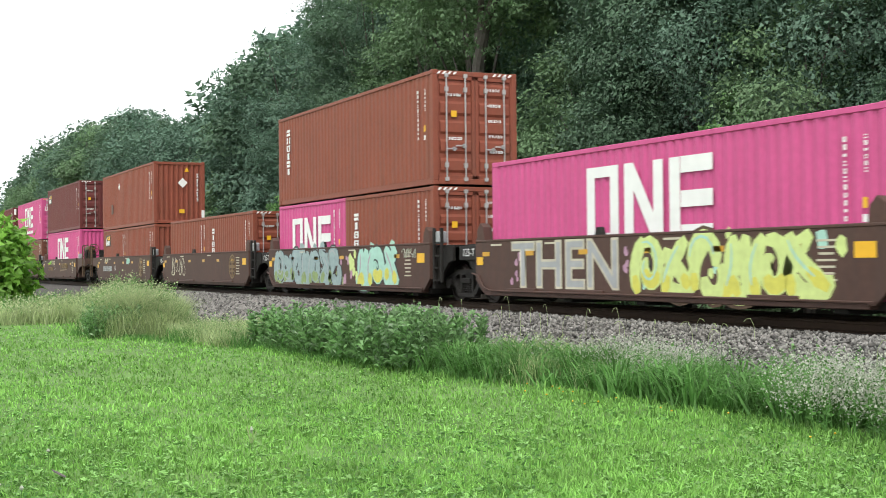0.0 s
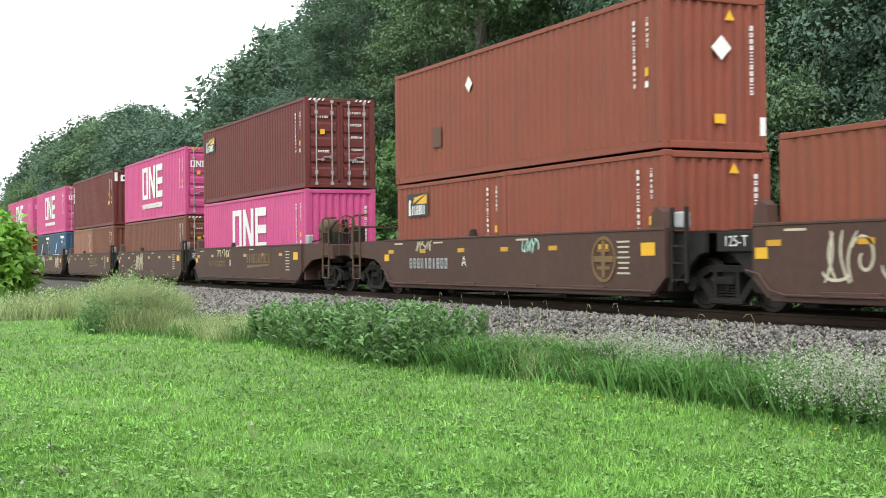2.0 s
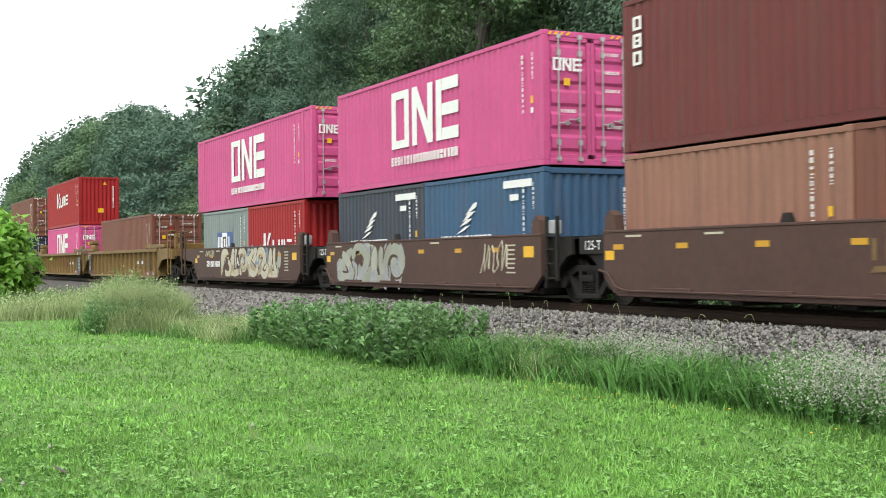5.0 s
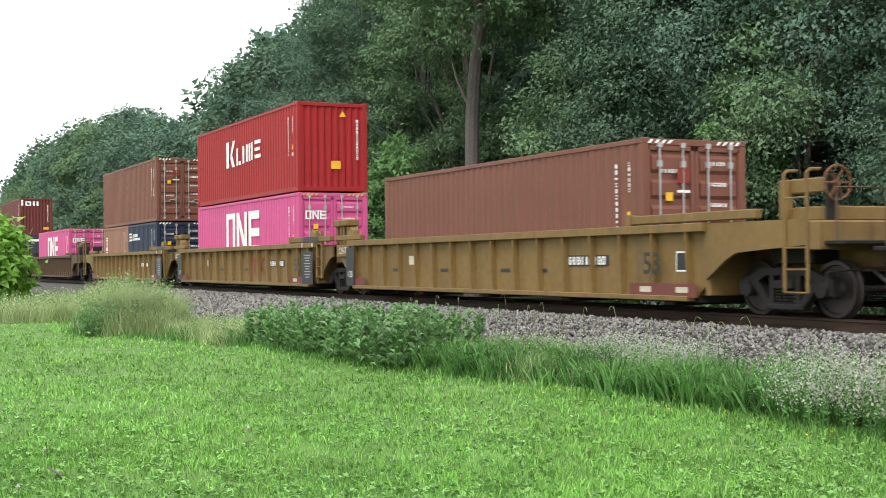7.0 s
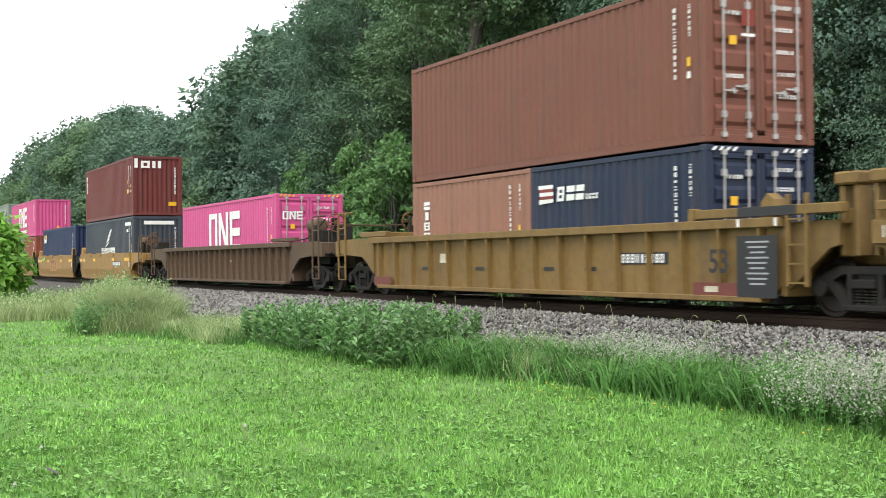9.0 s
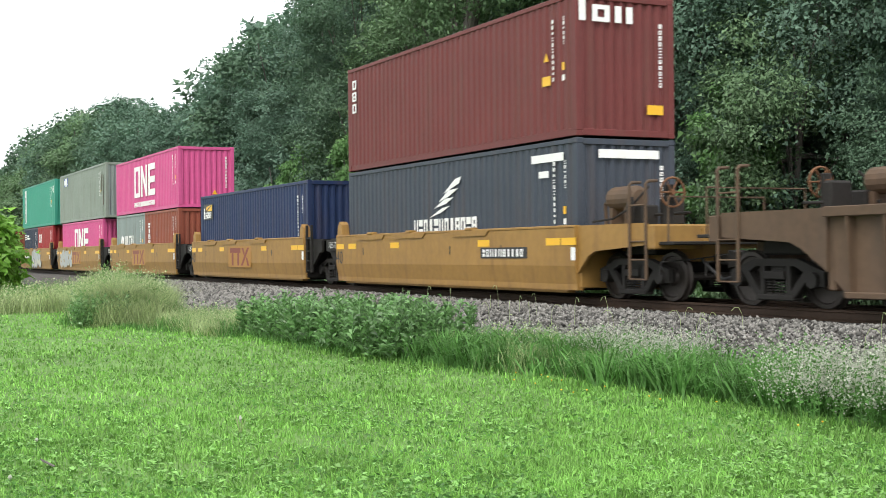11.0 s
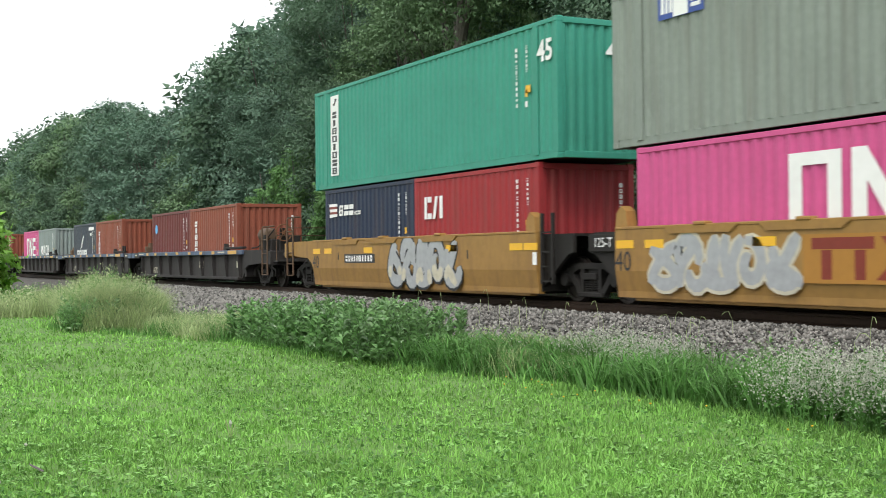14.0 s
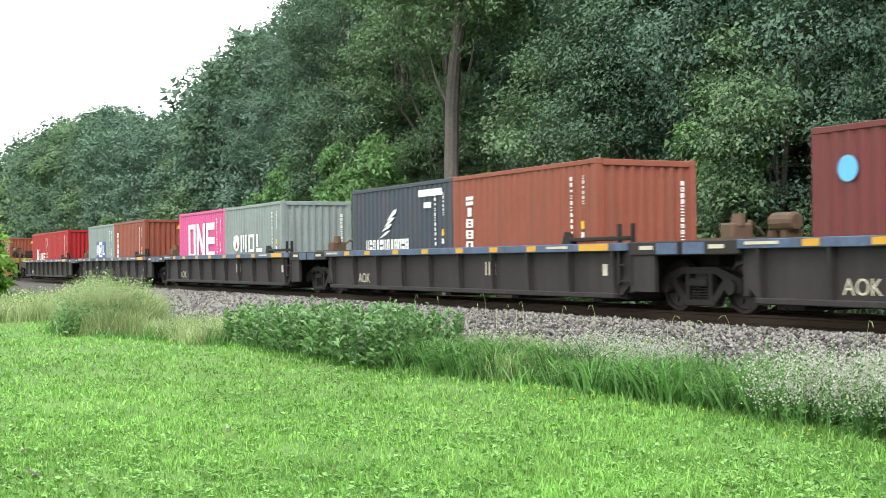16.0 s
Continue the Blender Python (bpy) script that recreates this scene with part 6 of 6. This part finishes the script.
def ground_z(x, y):
    d = np.abs(y - TRACK_Y)
    return 0.22 * (1 - np.clip((d - 1.9) / 4.4, 0, 1)) + 0.025 * np.sin(x * 0.35 + 1.0) * np.cos(y * 0.5)


def blades(n, x, y, height, width, bend, z=None):
    """Single-bladed grass: two-piece arched blades."""
    a = RNG.random(n) * math.tau
    b = RNG.random(n) * math.tau
    z = ground_z(x, y) if z is None else z
    base = np.stack([x, y, z - 0.01], 1)
    lean = np.stack([np.cos(a), np.sin(a), np.zeros(n)], 1)
    side = np.stack([np.cos(b), np.sin(b), np.zeros(n)], 1) * (width / 2)[:, None]
    up = np.array([0, 0, 1.0])
    mid = base + up * (height * 0.6)[:, None] + lean * (height * bend * 0.3)[:, None]
    tip = base + up * (height * (1 - 0.35 * bend))[:, None] + lean * (height * bend)[:, None]
    v = np.stack([base - side, base + side, mid + side * 0.8, mid - side * 0.8, tip], 1).reshape(-1, 3)
    k = np.arange(n)[:, None] * 5
    f = np.concatenate([k + np.array([0, 1, 2]), k + np.array([0, 2, 3]), k + np.array([3, 2, 4])], 0)
    return v, f


def make_lawn():
    n = 210000
    ang = np.radians(42 + 44 * RNG.random(n))
    q = RNG.random(n)
    dist = 1 / (1 / 8.0 * (1 - q) + 1 / 52.0 * q)
    x, y = -dist * np.sin(ang), dist * np.cos(ang)
    patch = np.sin(x * 1.7 + 2 * np.sin(y * 0.9)) * np.cos(y * 1.3 - x * 0.4)
    near_edge = np.clip(1 - (lawn_edge(x) - y) / 0.7, 0, 1)
    tuft = np.sin(x * 19 + 3 * np.sin(y * 11)) * np.sin(y * 23 + 3 * np.sin(x * 9))
    keep = (y < lawn_edge(x) + 0.15) & (RNG.random(n) < 0.62 + 0.22 * patch + 0.3 * tuft)
    x, y, dist, patch, near_edge = x[keep], y[keep], dist[keep], patch[keep], near_edge[keep]
    m = len(x)
    clump = 0.5 * np.sin(x * 7.1 + 3 * np.sin(y * 5.3)) * np.sin(y * 8.3 + 2 * np.sin(x * 4.1)) + 0.7 * tuft[keep]
    h = (0.03 + 0.05 * RNG.random(m) + 0.035 * np.clip(clump, -0.4, 1) + 0.02 * patch * RNG.random(m) + 0.05 * near_edge) * np.where(RNG.random(m) < 0.04, 1.7, 1)
    w = (0.008 + 0.008 * RNG.random(m)) * np.clip(dist / 11, 0.8, 3.2)
    v, f = blades(m, x, y, h, w, 0.25 + 0.6 * RNG.random(m))
    tagged(part("lawn_grass", quick_mesh("lawn_grass", v, f), GRASS), "bright green mown grass with coarser tufts", "grass", kind="stuff")
    # broad-leaved lawn weeds in rosettes
    n = 4200
    ang = np.radians(42 + 44 * RNG.random(n))
    dist = 1 / (1 / 8.0 + (1 / 34.0 - 1 / 8.0) * RNG.random(n))
    x, y = -dist * np.sin(ang), dist * np.cos(ang)
    keep = (y < lawn_edge(x) - 0.1) & (RNG.random(n) < 0.5 + 0.5 * np.sin(x * 0.9 + 2 * np.sin(y * 0.7)) * np.cos(y * 1.1 + 0.5 * x))
    x, y = np.repeat(x[keep], 7), np.repeat(y[keep], 7)
    m = len(x)
    p = np.stack([x + 0.015 * RNG.normal(size=m), y + 0.015 * RNG.normal(size=m), ground_z(x, y) + 0.015 + 0.03 * RNG.random(m)], 1)
    a = RNG.random(m) * math.tau
    d = unit(np.stack([np.cos(a), np.sin(a), 0.25 + 0.5 * RNG.random(m)], 1))
    up = np.tile(np.array([0.0, 0.0, 1.0]), (m, 1)) + 0.3 * RNG.normal(size=(m, 3))
    ll = 0.03 + 0.04 * RNG.random(m)
    v, f = leaf_cards(p, d, ll, ll * 0.24, 0.25, up)
    tagged(part("lawn_weeds", quick_mesh("lawn_weeds", v, f), CLOVER), "broad-leaved pale green weeds low in the lawn", "weeds", kind="stuff")
    # clover: small round leaves low in the sward
    n = 9000
    ang = np.radians(42 + 44 * RNG.random(n))
    dist = 1 / (1 / 8.0 * (1 - RNG.random(n)) + 1 / 36.0 * RNG.random(n))
    dist = np.clip(dist, 8, 40)
    x, y = -dist * np.sin(ang), dist * np.cos(ang)
    keep = (np.sin(x * 0.8 + 1.3 * y) * np.cos(0.7 * y - 0.5 * x + 2) > 0.0) & (y < lawn_edge(x))
    x, y = x[keep], y[keep]
    m = len(x)
    p = np.stack([x, y, ground_z(x, y) + 0.03 + 0.03 * RNG.random(m)], 1)
    d = unit(np.stack([RNG.normal(size=m), RNG.normal(size=m), 0.25 * RNG.normal(size=m)], 1))
    v, f = leaf_cards(p, d, 0.03 + 0.03 * RNG.random(m), 0.01 + 0.008 * RNG.random(m), 0.1)
    tagged(part("clover", quick_mesh("clover", v, f), RANK), "patches of low clover in the lawn", "clover", kind="stuff")


def tuft_field(name, label, mat, spots, per, height, width, bend, spread):
    """Coarse grass in tufts, one object."""
    xs, ys, hs = [], [], []
    for x, y, k in spots:
        m = int(per * k)
        xs.append(x + RNG.normal(size=m) * spread)
        ys.append(y + RNG.normal(size=m) * spread * 0.8)
        hs.append(height * k * (0.55 + 0.6 * RNG.random(m)))
    x, y, h = np.concatenate(xs), np.concatenate(ys), np.concatenate(hs)
    v, f = blades(len(x), x, y, h, width * (0.6 + 0.8 * RNG.random(len(x))), bend * (0.3 + RNG.random(len(x))))
    return tagged(part(name, quick_mesh(name, v, f), mat), label, "grass", kind="stuff")


def weed_bush(name, label, category, mat, places, stem_h, leaf_len, leaf_w, per_stem, head=None, head_n=0, stem_mat=RANK, head_size=0.02):
    """A clump of upright leafy stems: stems, leaves and, where it flowers, heads."""
    x0, y0 = places[0][:2]
    ob = empty(name, Matrix.Translation((x0, y0, 0)), label, category)
    sv, sf, lp, ld, ll, hp = [], [], [], [], [], []
    k = 0
    for x, y, s in places:
        h = stem_h * s * RNG.uniform(0.75, 1.1)
        lean = RNG.normal(size=2) * 0.12 * h
        g = float(ground_z(np.array(x), np.array(y)))
        base, tip = np.array([x - x0, y - y0, g]), np.array([x - x0 + lean[0], y - y0 + lean[1], g + h])
        a = RNG.random() * math.tau
        w = np.array([math.cos(a), math.sin(a), 0]) * 0.005
        sv += [base - w, base + w, tip]
        sf.append((k, k + 1, k + 2))
        k += 3
        t = 0.12 + 0.88 * RNG.random(per_stem) ** 0.8
        p = base + (tip - base) * t[:, None]
        ang = RNG.random(per_stem) * math.tau
        d = unit(np.stack([np.cos(ang), np.sin(ang), 0.7 + 0.9 * RNG.random(per_stem)], 1))
        lp.append(p)
        ld.append(d)
        ll.append(leaf_len * (0.6 + 0.6 * RNG.random(per_stem)) * (1.1 - 0.4 * t))
        if head:
            q = 1 - 0.6 * RNG.random((head_n, 1)) ** 1.4
            hp.append(base + (tip - base) * q + RNG.normal(size=(head_n, 3)) * np.array([0.08, 0.08, 0.04]))
    part("stem_growth", quick_mesh("stem_growth", np.array(sv), np.array(sf)), stem_mat, ob)
    ll = np.concatenate(ll)
    v, f = leaf_cards(np.concatenate(lp), np.concatenate(ld), ll, ll * leaf_w, 0.35)
    part("foliage", quick_mesh("foliage", v, f), mat, ob)
    if head:
        hp = np.concatenate(hp)
        d = unit(RNG.normal(size=hp.shape) + np.array([0, 0, 0.8]))
        sz = head_size * (0.6 + 0.8 * RNG.random(len(hp)))
        v, f = leaf_cards(hp, d, sz, sz * 0.5)
        part("blossom", quick_mesh("blossom", v, f), head, ob)
    return ob


def scatter(n, x0, x1, y0, y1, s0=0.8, s1=1.1, edge=True):
    out = []
    while len(out) < n:
        x, y = RNG.uniform(x0, x1), RNG.uniform(y0, y1)
        out.append((x, y, RNG.uniform(s0, s1)))
    return out


make_lawn()
# dark leafy bush, a row of three clumps
for a, b, n, h in ((-23.8, -21.2, 190, 0.8), (-21.6, -19.0, 230, 0.88), (-19.2, -16.9, 215, 0.9)):
    weed_bush("weed_bush", "dense dark green broad-leaved weed bush at the lawn's edge", "bush", WEED, scatter(n, a, b, 7.35 if a < -18 else 7.7, 9.0), h * 0.9, 0.2, 0.14, 36)
# tall weeds on the mound, highest in its middle
def mound_spots(n, a0, a1, d0, d1):
    """Places in a fan round the mound, with the growth's share of full height."""
    out = []
    for _ in range(n):
        a, d = RNG.uniform(a0, a1), RNG.uniform(d0, d1)
        k = float(np.interp(a, [1.30, 1.318, 1.332, 1.355, 1.372, 1.388, 1.405, 1.45], [0.25, 0.5, 0.86, 1.02, 0.95, 0.66, 0.62, 0.5]))
        out.append((-d * math.sin(a), d * math.cos(a), k * RNG.uniform(0.72, 1.12)))
    return out


weed_bush("tall_weed_clump", "tall pale green weeds gone to seed on a mound", "weeds", RANK, mound_spots(460, 1.328, 1.392, 30.0, 36), 1.3, 0.14, 0.1, 18, PALE, 8, STRAW, 0.035)
weed_bush("tall_weed_clump", "pale green weeds behind the mound", "weeds", RANK, mound_spots(320, 1.36, 1.455, 38, 47), 1.3, 0.16, 0.1, 13, PALE, 6, STRAW, 0.05)
tuft_field("seeding_grass", "tall pale feathery grass on the mound", STRAW, mound_spots(300, 1.322, 1.39, 29.5, 36.5), 80, 1.24, 0.013, 0.8, 0.16)
tuft_field("seeding_grass", "tall pale feathery grass behind the mound", STRAW, mound_spots(330, 1.36, 1.455, 37.5, 47), 60, 1.25, 0.017, 0.8, 0.2)
tuft_field("rank_grass", "green grass between the weeds of the mound", RANK, mound_spots(240, 1.325, 1.39, 29.3, 36), 44, 1.0, 0.015, 0.9, 0.18)
tuft_field("seeding_grass", "pale feathery grass round the mound", STRAW, mound_spots(150, 1.33, 1.375, 28.6, 31.5), 70, 0.85, 0.011, 0.9, 0.18)
weed_bush("weed_bush", "low dark green weeds at the foot of the mound", "bush", WEED, [(-d * math.sin(a), d * math.cos(a), RNG.uniform(0.7, 1.1)) for a, d in zip(RNG.uniform(1.352, 1.394, 170), RNG.uniform(28.7, 30.2, 170))], 0.72, 0.14, 0.16, 22)
tuft_field("seeding_grass", "pale dry grass gone to seed along the bank", STRAW, scatter(170, -30.0, -23.5, 6.7, 9.6, 0.5, 1.15), 75, 0.5, 0.010, 1.0, 0.16)
tuft_field("rank_grass", "green grass mixed with the dry grass along the bank", RANK, scatter(130, -29.5, -23.3, 6.6, 9.4, 0.5, 1.1), 55, 0.46, 0.011, 1.1, 0.16)
weed_bush("flowering_weed", "low pale weeds with small seed heads on the bank", "weeds", RANK, scatter(110, -31.0, -23.8, 7.0, 9.2, 0.7, 1.1), 0.5, 0.1, 0.14, 10, PALE, 9, STRAW, 0.03)
tuft_field("seeding_grass", "pale dry grass gone to seed along the bank", STRAW, scatter(60, -16.9, -13.0, 8.3, 9.6, 0.8, 1.1), 60, 0.5, 0.007, 0.8, 0.16)
tuft_field("rank_grass", "tall green rank grass along the lawn's edge", RANK, [(x, float(lawn_edge(x)) + RNG.uniform(0.1, 1.3), s) for x, _, s in scatter(170, -17.0, -6.0, 8, 9, 0.6, 1.2)], 62, 0.62, 0.024, 1.25, 0.11)
tuft_field("rank_grass", "green grass at the foot of the bushes", RANK, [(x, float(lawn_edge(x)) + RNG.uniform(0.0, 0.25), s) for x, _, s in scatter(150, -31, -15, 8, 9, 0.5, 0.9)], 40, 0.26, 0.011, 0.8, 0.12)
# white-flowering weeds
weed_bush("flowering_weed", "weed clump with clouds of small white flowers", "weeds", RANK, scatter(330, -9.3, -6.4, 7.95, 9.3, 0.85, 1.15), 0.66, 0.08, 0.2, 14, BLOSSOM, 84, RANK, 0.018)
weed_bush("flowering_weed", "weed clump with clouds of small white flowers", "weeds", RANK, scatter(70, -10.9, -9.3, 9.0, 9.9, 0.8, 1.1), 0.6, 0.08, 0.2, 12, BLOSSOM, 10, RANK, 0.022)
weed_bush("flowering_weed", "weed clump with clouds of small white flowers", "weeds", RANK, scatter(130, -14.0, -11.8, 8.8, 9.6, 0.8, 1.1), 0.58, 0.08, 0.2, 10, BLOSSOM, 70, RANK, 0.018)
weed_bush("flowering_weed", "weed clump with small white flowers on the bank", "weeds", STRAW, scatter(80, -16.6, -14.4, 8.6, 9.6, 0.8, 1.0), 0.62, 0.07, 0.2, 9, BLOSSOM, 7, STRAW, 0.022)


def make_shrub():
    ob = empty("shrub", Matrix.Translation((-47.3, 4.8, 0)), "fresh green leafy shrub at the lawn's edge", "shrub")
    me, c = crown_mesh("crown", 3.2, 1.85, 9000, 34, 0.02, 0.26, 55, 0.4)
    part("crown", me, SHRUB, ob)
    part("trunk", trunk_mesh(3.0, 0.05, c[::5], 5), BARK, ob)


make_shrub()


def make_stalks():
    """Thin nodding grass stalks on the shoulder of the ballast."""
    r = random.Random(9)
    for i in range(34):
        x, y = r.uniform(-26, -7), r.uniform(11.0, 12.6)
        h = r.uniform(0.25, 0.5)
        a = r.uniform(-0.6, 0.6) + (math.pi if r.random() < 0.4 else 0)
        dx, dy = math.cos(a), math.sin(a)
        z = 0.3 + 0.08 * (y - 11)
        s = Shape().tube([(0, 0, -0.05, 0.004), (0.02 * dx, 0.02 * dy, h * 0.7, 0.003), (0.08 * dx, 0.08 * dy, h, 0.004), (0.15 * dx, 0.15 * dy, h * 0.97, 0.006), (0.2 * dx, 0.2 * dy, h * 0.84, 0.004)], 5)
        tagged(part("grass_stalk", s, STRAW, None, at=Matrix.Translation((x, y, z))), "thin nodding grass stalk growing in the ballast", "grass", "stalks in the ballast")
    for x, y, z, h in ((-24.0, 10.6, 0.2, 0.55), (-31.0, 10.4, 0.15, 0.4), (-11.6, 10.0, 0.1, 0.55)):
        weed_bush("single_weed", "single leafy weed in the ballast", "weed", WEED, [(x + r.uniform(-0.06, 0.06), y + r.uniform(-0.06, 0.06), 1.0) for k in range(5)], h, 0.12, 0.2, 16)


make_stalks()


def make_lawn_details():
    r = random.Random(31)
    # a pale seed head standing in the lawn
    ob = empty("seed_stalk", Matrix.Translation((-10.79, 3.35, 0)), "pale seed stalk standing in the lawn", "weed")
    for k in range(5):
        a = k * 1.3
        part("stem", Shape().tube([(0, 0, -0.01, 0.004), (0.02 * math.cos(a), 0.02 * math.sin(a), 0.09, 0.004), (0.05 * math.cos(a), 0.05 * math.sin(a), 0.14 + 0.015 * k, 0.003)], 5), STRAW, ob)
    part("seed_head", Shape().tube([(0, 0, 0.13, 0.006), (0.01, 0, 0.16, 0.016), (0.0, 0, 0.19, 0.005)], 7), BLOSSOM, ob)
    for x, y in ((-8.9, 1.17), (-9.1, 1.05), (-10.6, 1.6)):
        ob = empty("clover_flower", Matrix.Translation((x, y, 0)), "small white clover flower in the lawn", "flower", "flowers in the lawn")
        part("stem", Shape().tube([(0, 0, -0.01, 0.003), (0.01, 0, 0.12, 0.003)], 5), RANK, ob)
        part("head", Shape().tube([(0.01, 0, 0.115, 0.006), (0.01, 0, 0.13, 0.016), (0.01, 0, 0.145, 0.006)], 7), BLOSSOM, ob)
    s = Shape().outline([(-0.09, 0), (-0.02, 0.035), (0.09, 0.02), (0.05, -0.03), (-0.03, -0.035)], -0.004, 0.004)
    tagged(part("dry_leaf", s, BARK, None, at=pose(-9.75, 1.55, 0.07, 70, 15, 30)), "curled dry brown leaf lying in the grass", "leaf")
    for i in range(16):
        x = r.uniform(-14, -8)
        y = float(lawn_edge(np.array(x))) - r.uniform(0.1, 0.9)
        ob = empty("yellow_flower", Matrix.Translation((x, y, float(ground_z(np.array(x), np.array(y))))), "tiny yellow flower at the lawn's edge", "flower", "flowers in the lawn")
        part("stem", Shape().tube([(0, 0, -0.01, 0.002), (0, 0, 0.09, 0.002)], 4), RANK, ob)
        part("head", Shape().tube([(0, 0, 0.085, 0.004), (0, 0, 0.095, 0.013), (0, 0, 0.1, 0.004)], 7), YELLOW, ob)


make_lawn_details()


# ---- ballast stones ----
def bank_z(y):
    return np.interp(y, [9.7, 10.6, 11.6, 12.5, 13.2, 15.09], [0.0, 0.16, 0.32, 0.43, 0.455, 0.44])


def stone_shape(r, size):
    base = np.array([(1, 0, 0), (-1, 0, 0), (0, 1, 0), (0, -1, 0), (0, 0, 1), (0, 0, -1)], float)
    v = base * (0.7 + 0.6 * r.random((6, 3)).mean(1, keepdims=True)) + r.normal(size=(6, 3)) * 0.22
    return v * size * np.array([1, 1, 0.8])


OCTA = np.array([(0, 2, 4), (2, 1, 4), (1, 3, 4), (3, 0, 4), (2, 0, 5), (1, 2, 5), (3, 1, 5), (0, 3, 5)])


def make_stones():
    r = np.random.default_rng(3)
    n = 46000
    x = -6 - 54 * r.random(n) ** 1.5
    y = 9.4 + 4.3 * r.random(n)
    keep = r.random(n) < np.clip((y - 9.2) / 0.9, 0.15, 1)
    x, y = x[keep], y[keep]
    n = len(x)
    size = (0.02 + 0.024 * r.random(n)) * np.clip(-x / 18, 1, 2.0)
    base = np.array([(1, 0, 0), (-1, 0, 0), (0, 1, 0), (0, -1, 0), (0, 0, 1), (0, 0, -1)], float)
    v = base[None] * (0.75 + 0.5 * r.random((n, 6, 1))) + r.normal(size=(n, 6, 3)) * 0.24
    a = r.random(n) * math.tau
    c, s = np.cos(a)[:, None], np.sin(a)[:, None]
    v = np.stack([v[..., 0] * c - v[..., 1] * s, v[..., 0] * s + v[..., 1] * c, v[..., 2] * 0.85], -1) * size[:, None, None]
    v += np.stack([x, y, bank_z(y) + size * 0.35 + 0.02 * r.random(n)], 1)[:, None]
    f = (np.arange(n)[:, None, None] * 6 + OCTA[None]).reshape(-1, 3)
    tagged(part("loose_ballast", quick_mesh("loose_ballast", v.reshape(-1, 3), f), STONE), "loose grey crushed ballast stones", "stones", kind="stuff")
    shapes = [quick_mesh("stone", stone_shape(r, 1.0), OCTA) for _ in range(8)]
    for me in shapes:
        me.materials.append(STONE_ONE)
    for i in range(290):
        x, y = r.uniform(-16, -9.5), r.uniform(10.3, 12.9)
        k = r.uniform(0.028, 0.05)
        part("stone", shapes[i % 8], STONE_ONE, BED, at=pose(x, y, float(bank_z(y)) + 0.035, *r.uniform(0, 360, 3)) @ Matrix.Scale(k, 4))


make_stones()


# ---- motion ----
def travelled(t):
    return 20.333 * t + 0.012673 * ((t - 8) ** 2 - 64)


def motions():
    """The train rolls by; the axles turn with it."""
    for ob in TRAIN:
        m = ob.matrix_basis.copy()
        walk(ob, [(t, Matrix.Translation((travelled(t), 0, 0)) @ m) for t in range(17)])
    for axle, x in AXLES:
        walk(axle, [(k / FPS, Matrix.Translation((x, 0, WHEEL_R)) @ Matrix.Rotation(travelled(k / FPS) / WHEEL_R, 4, "Y")) for k in range(16 * FPS + 1)])


motions()
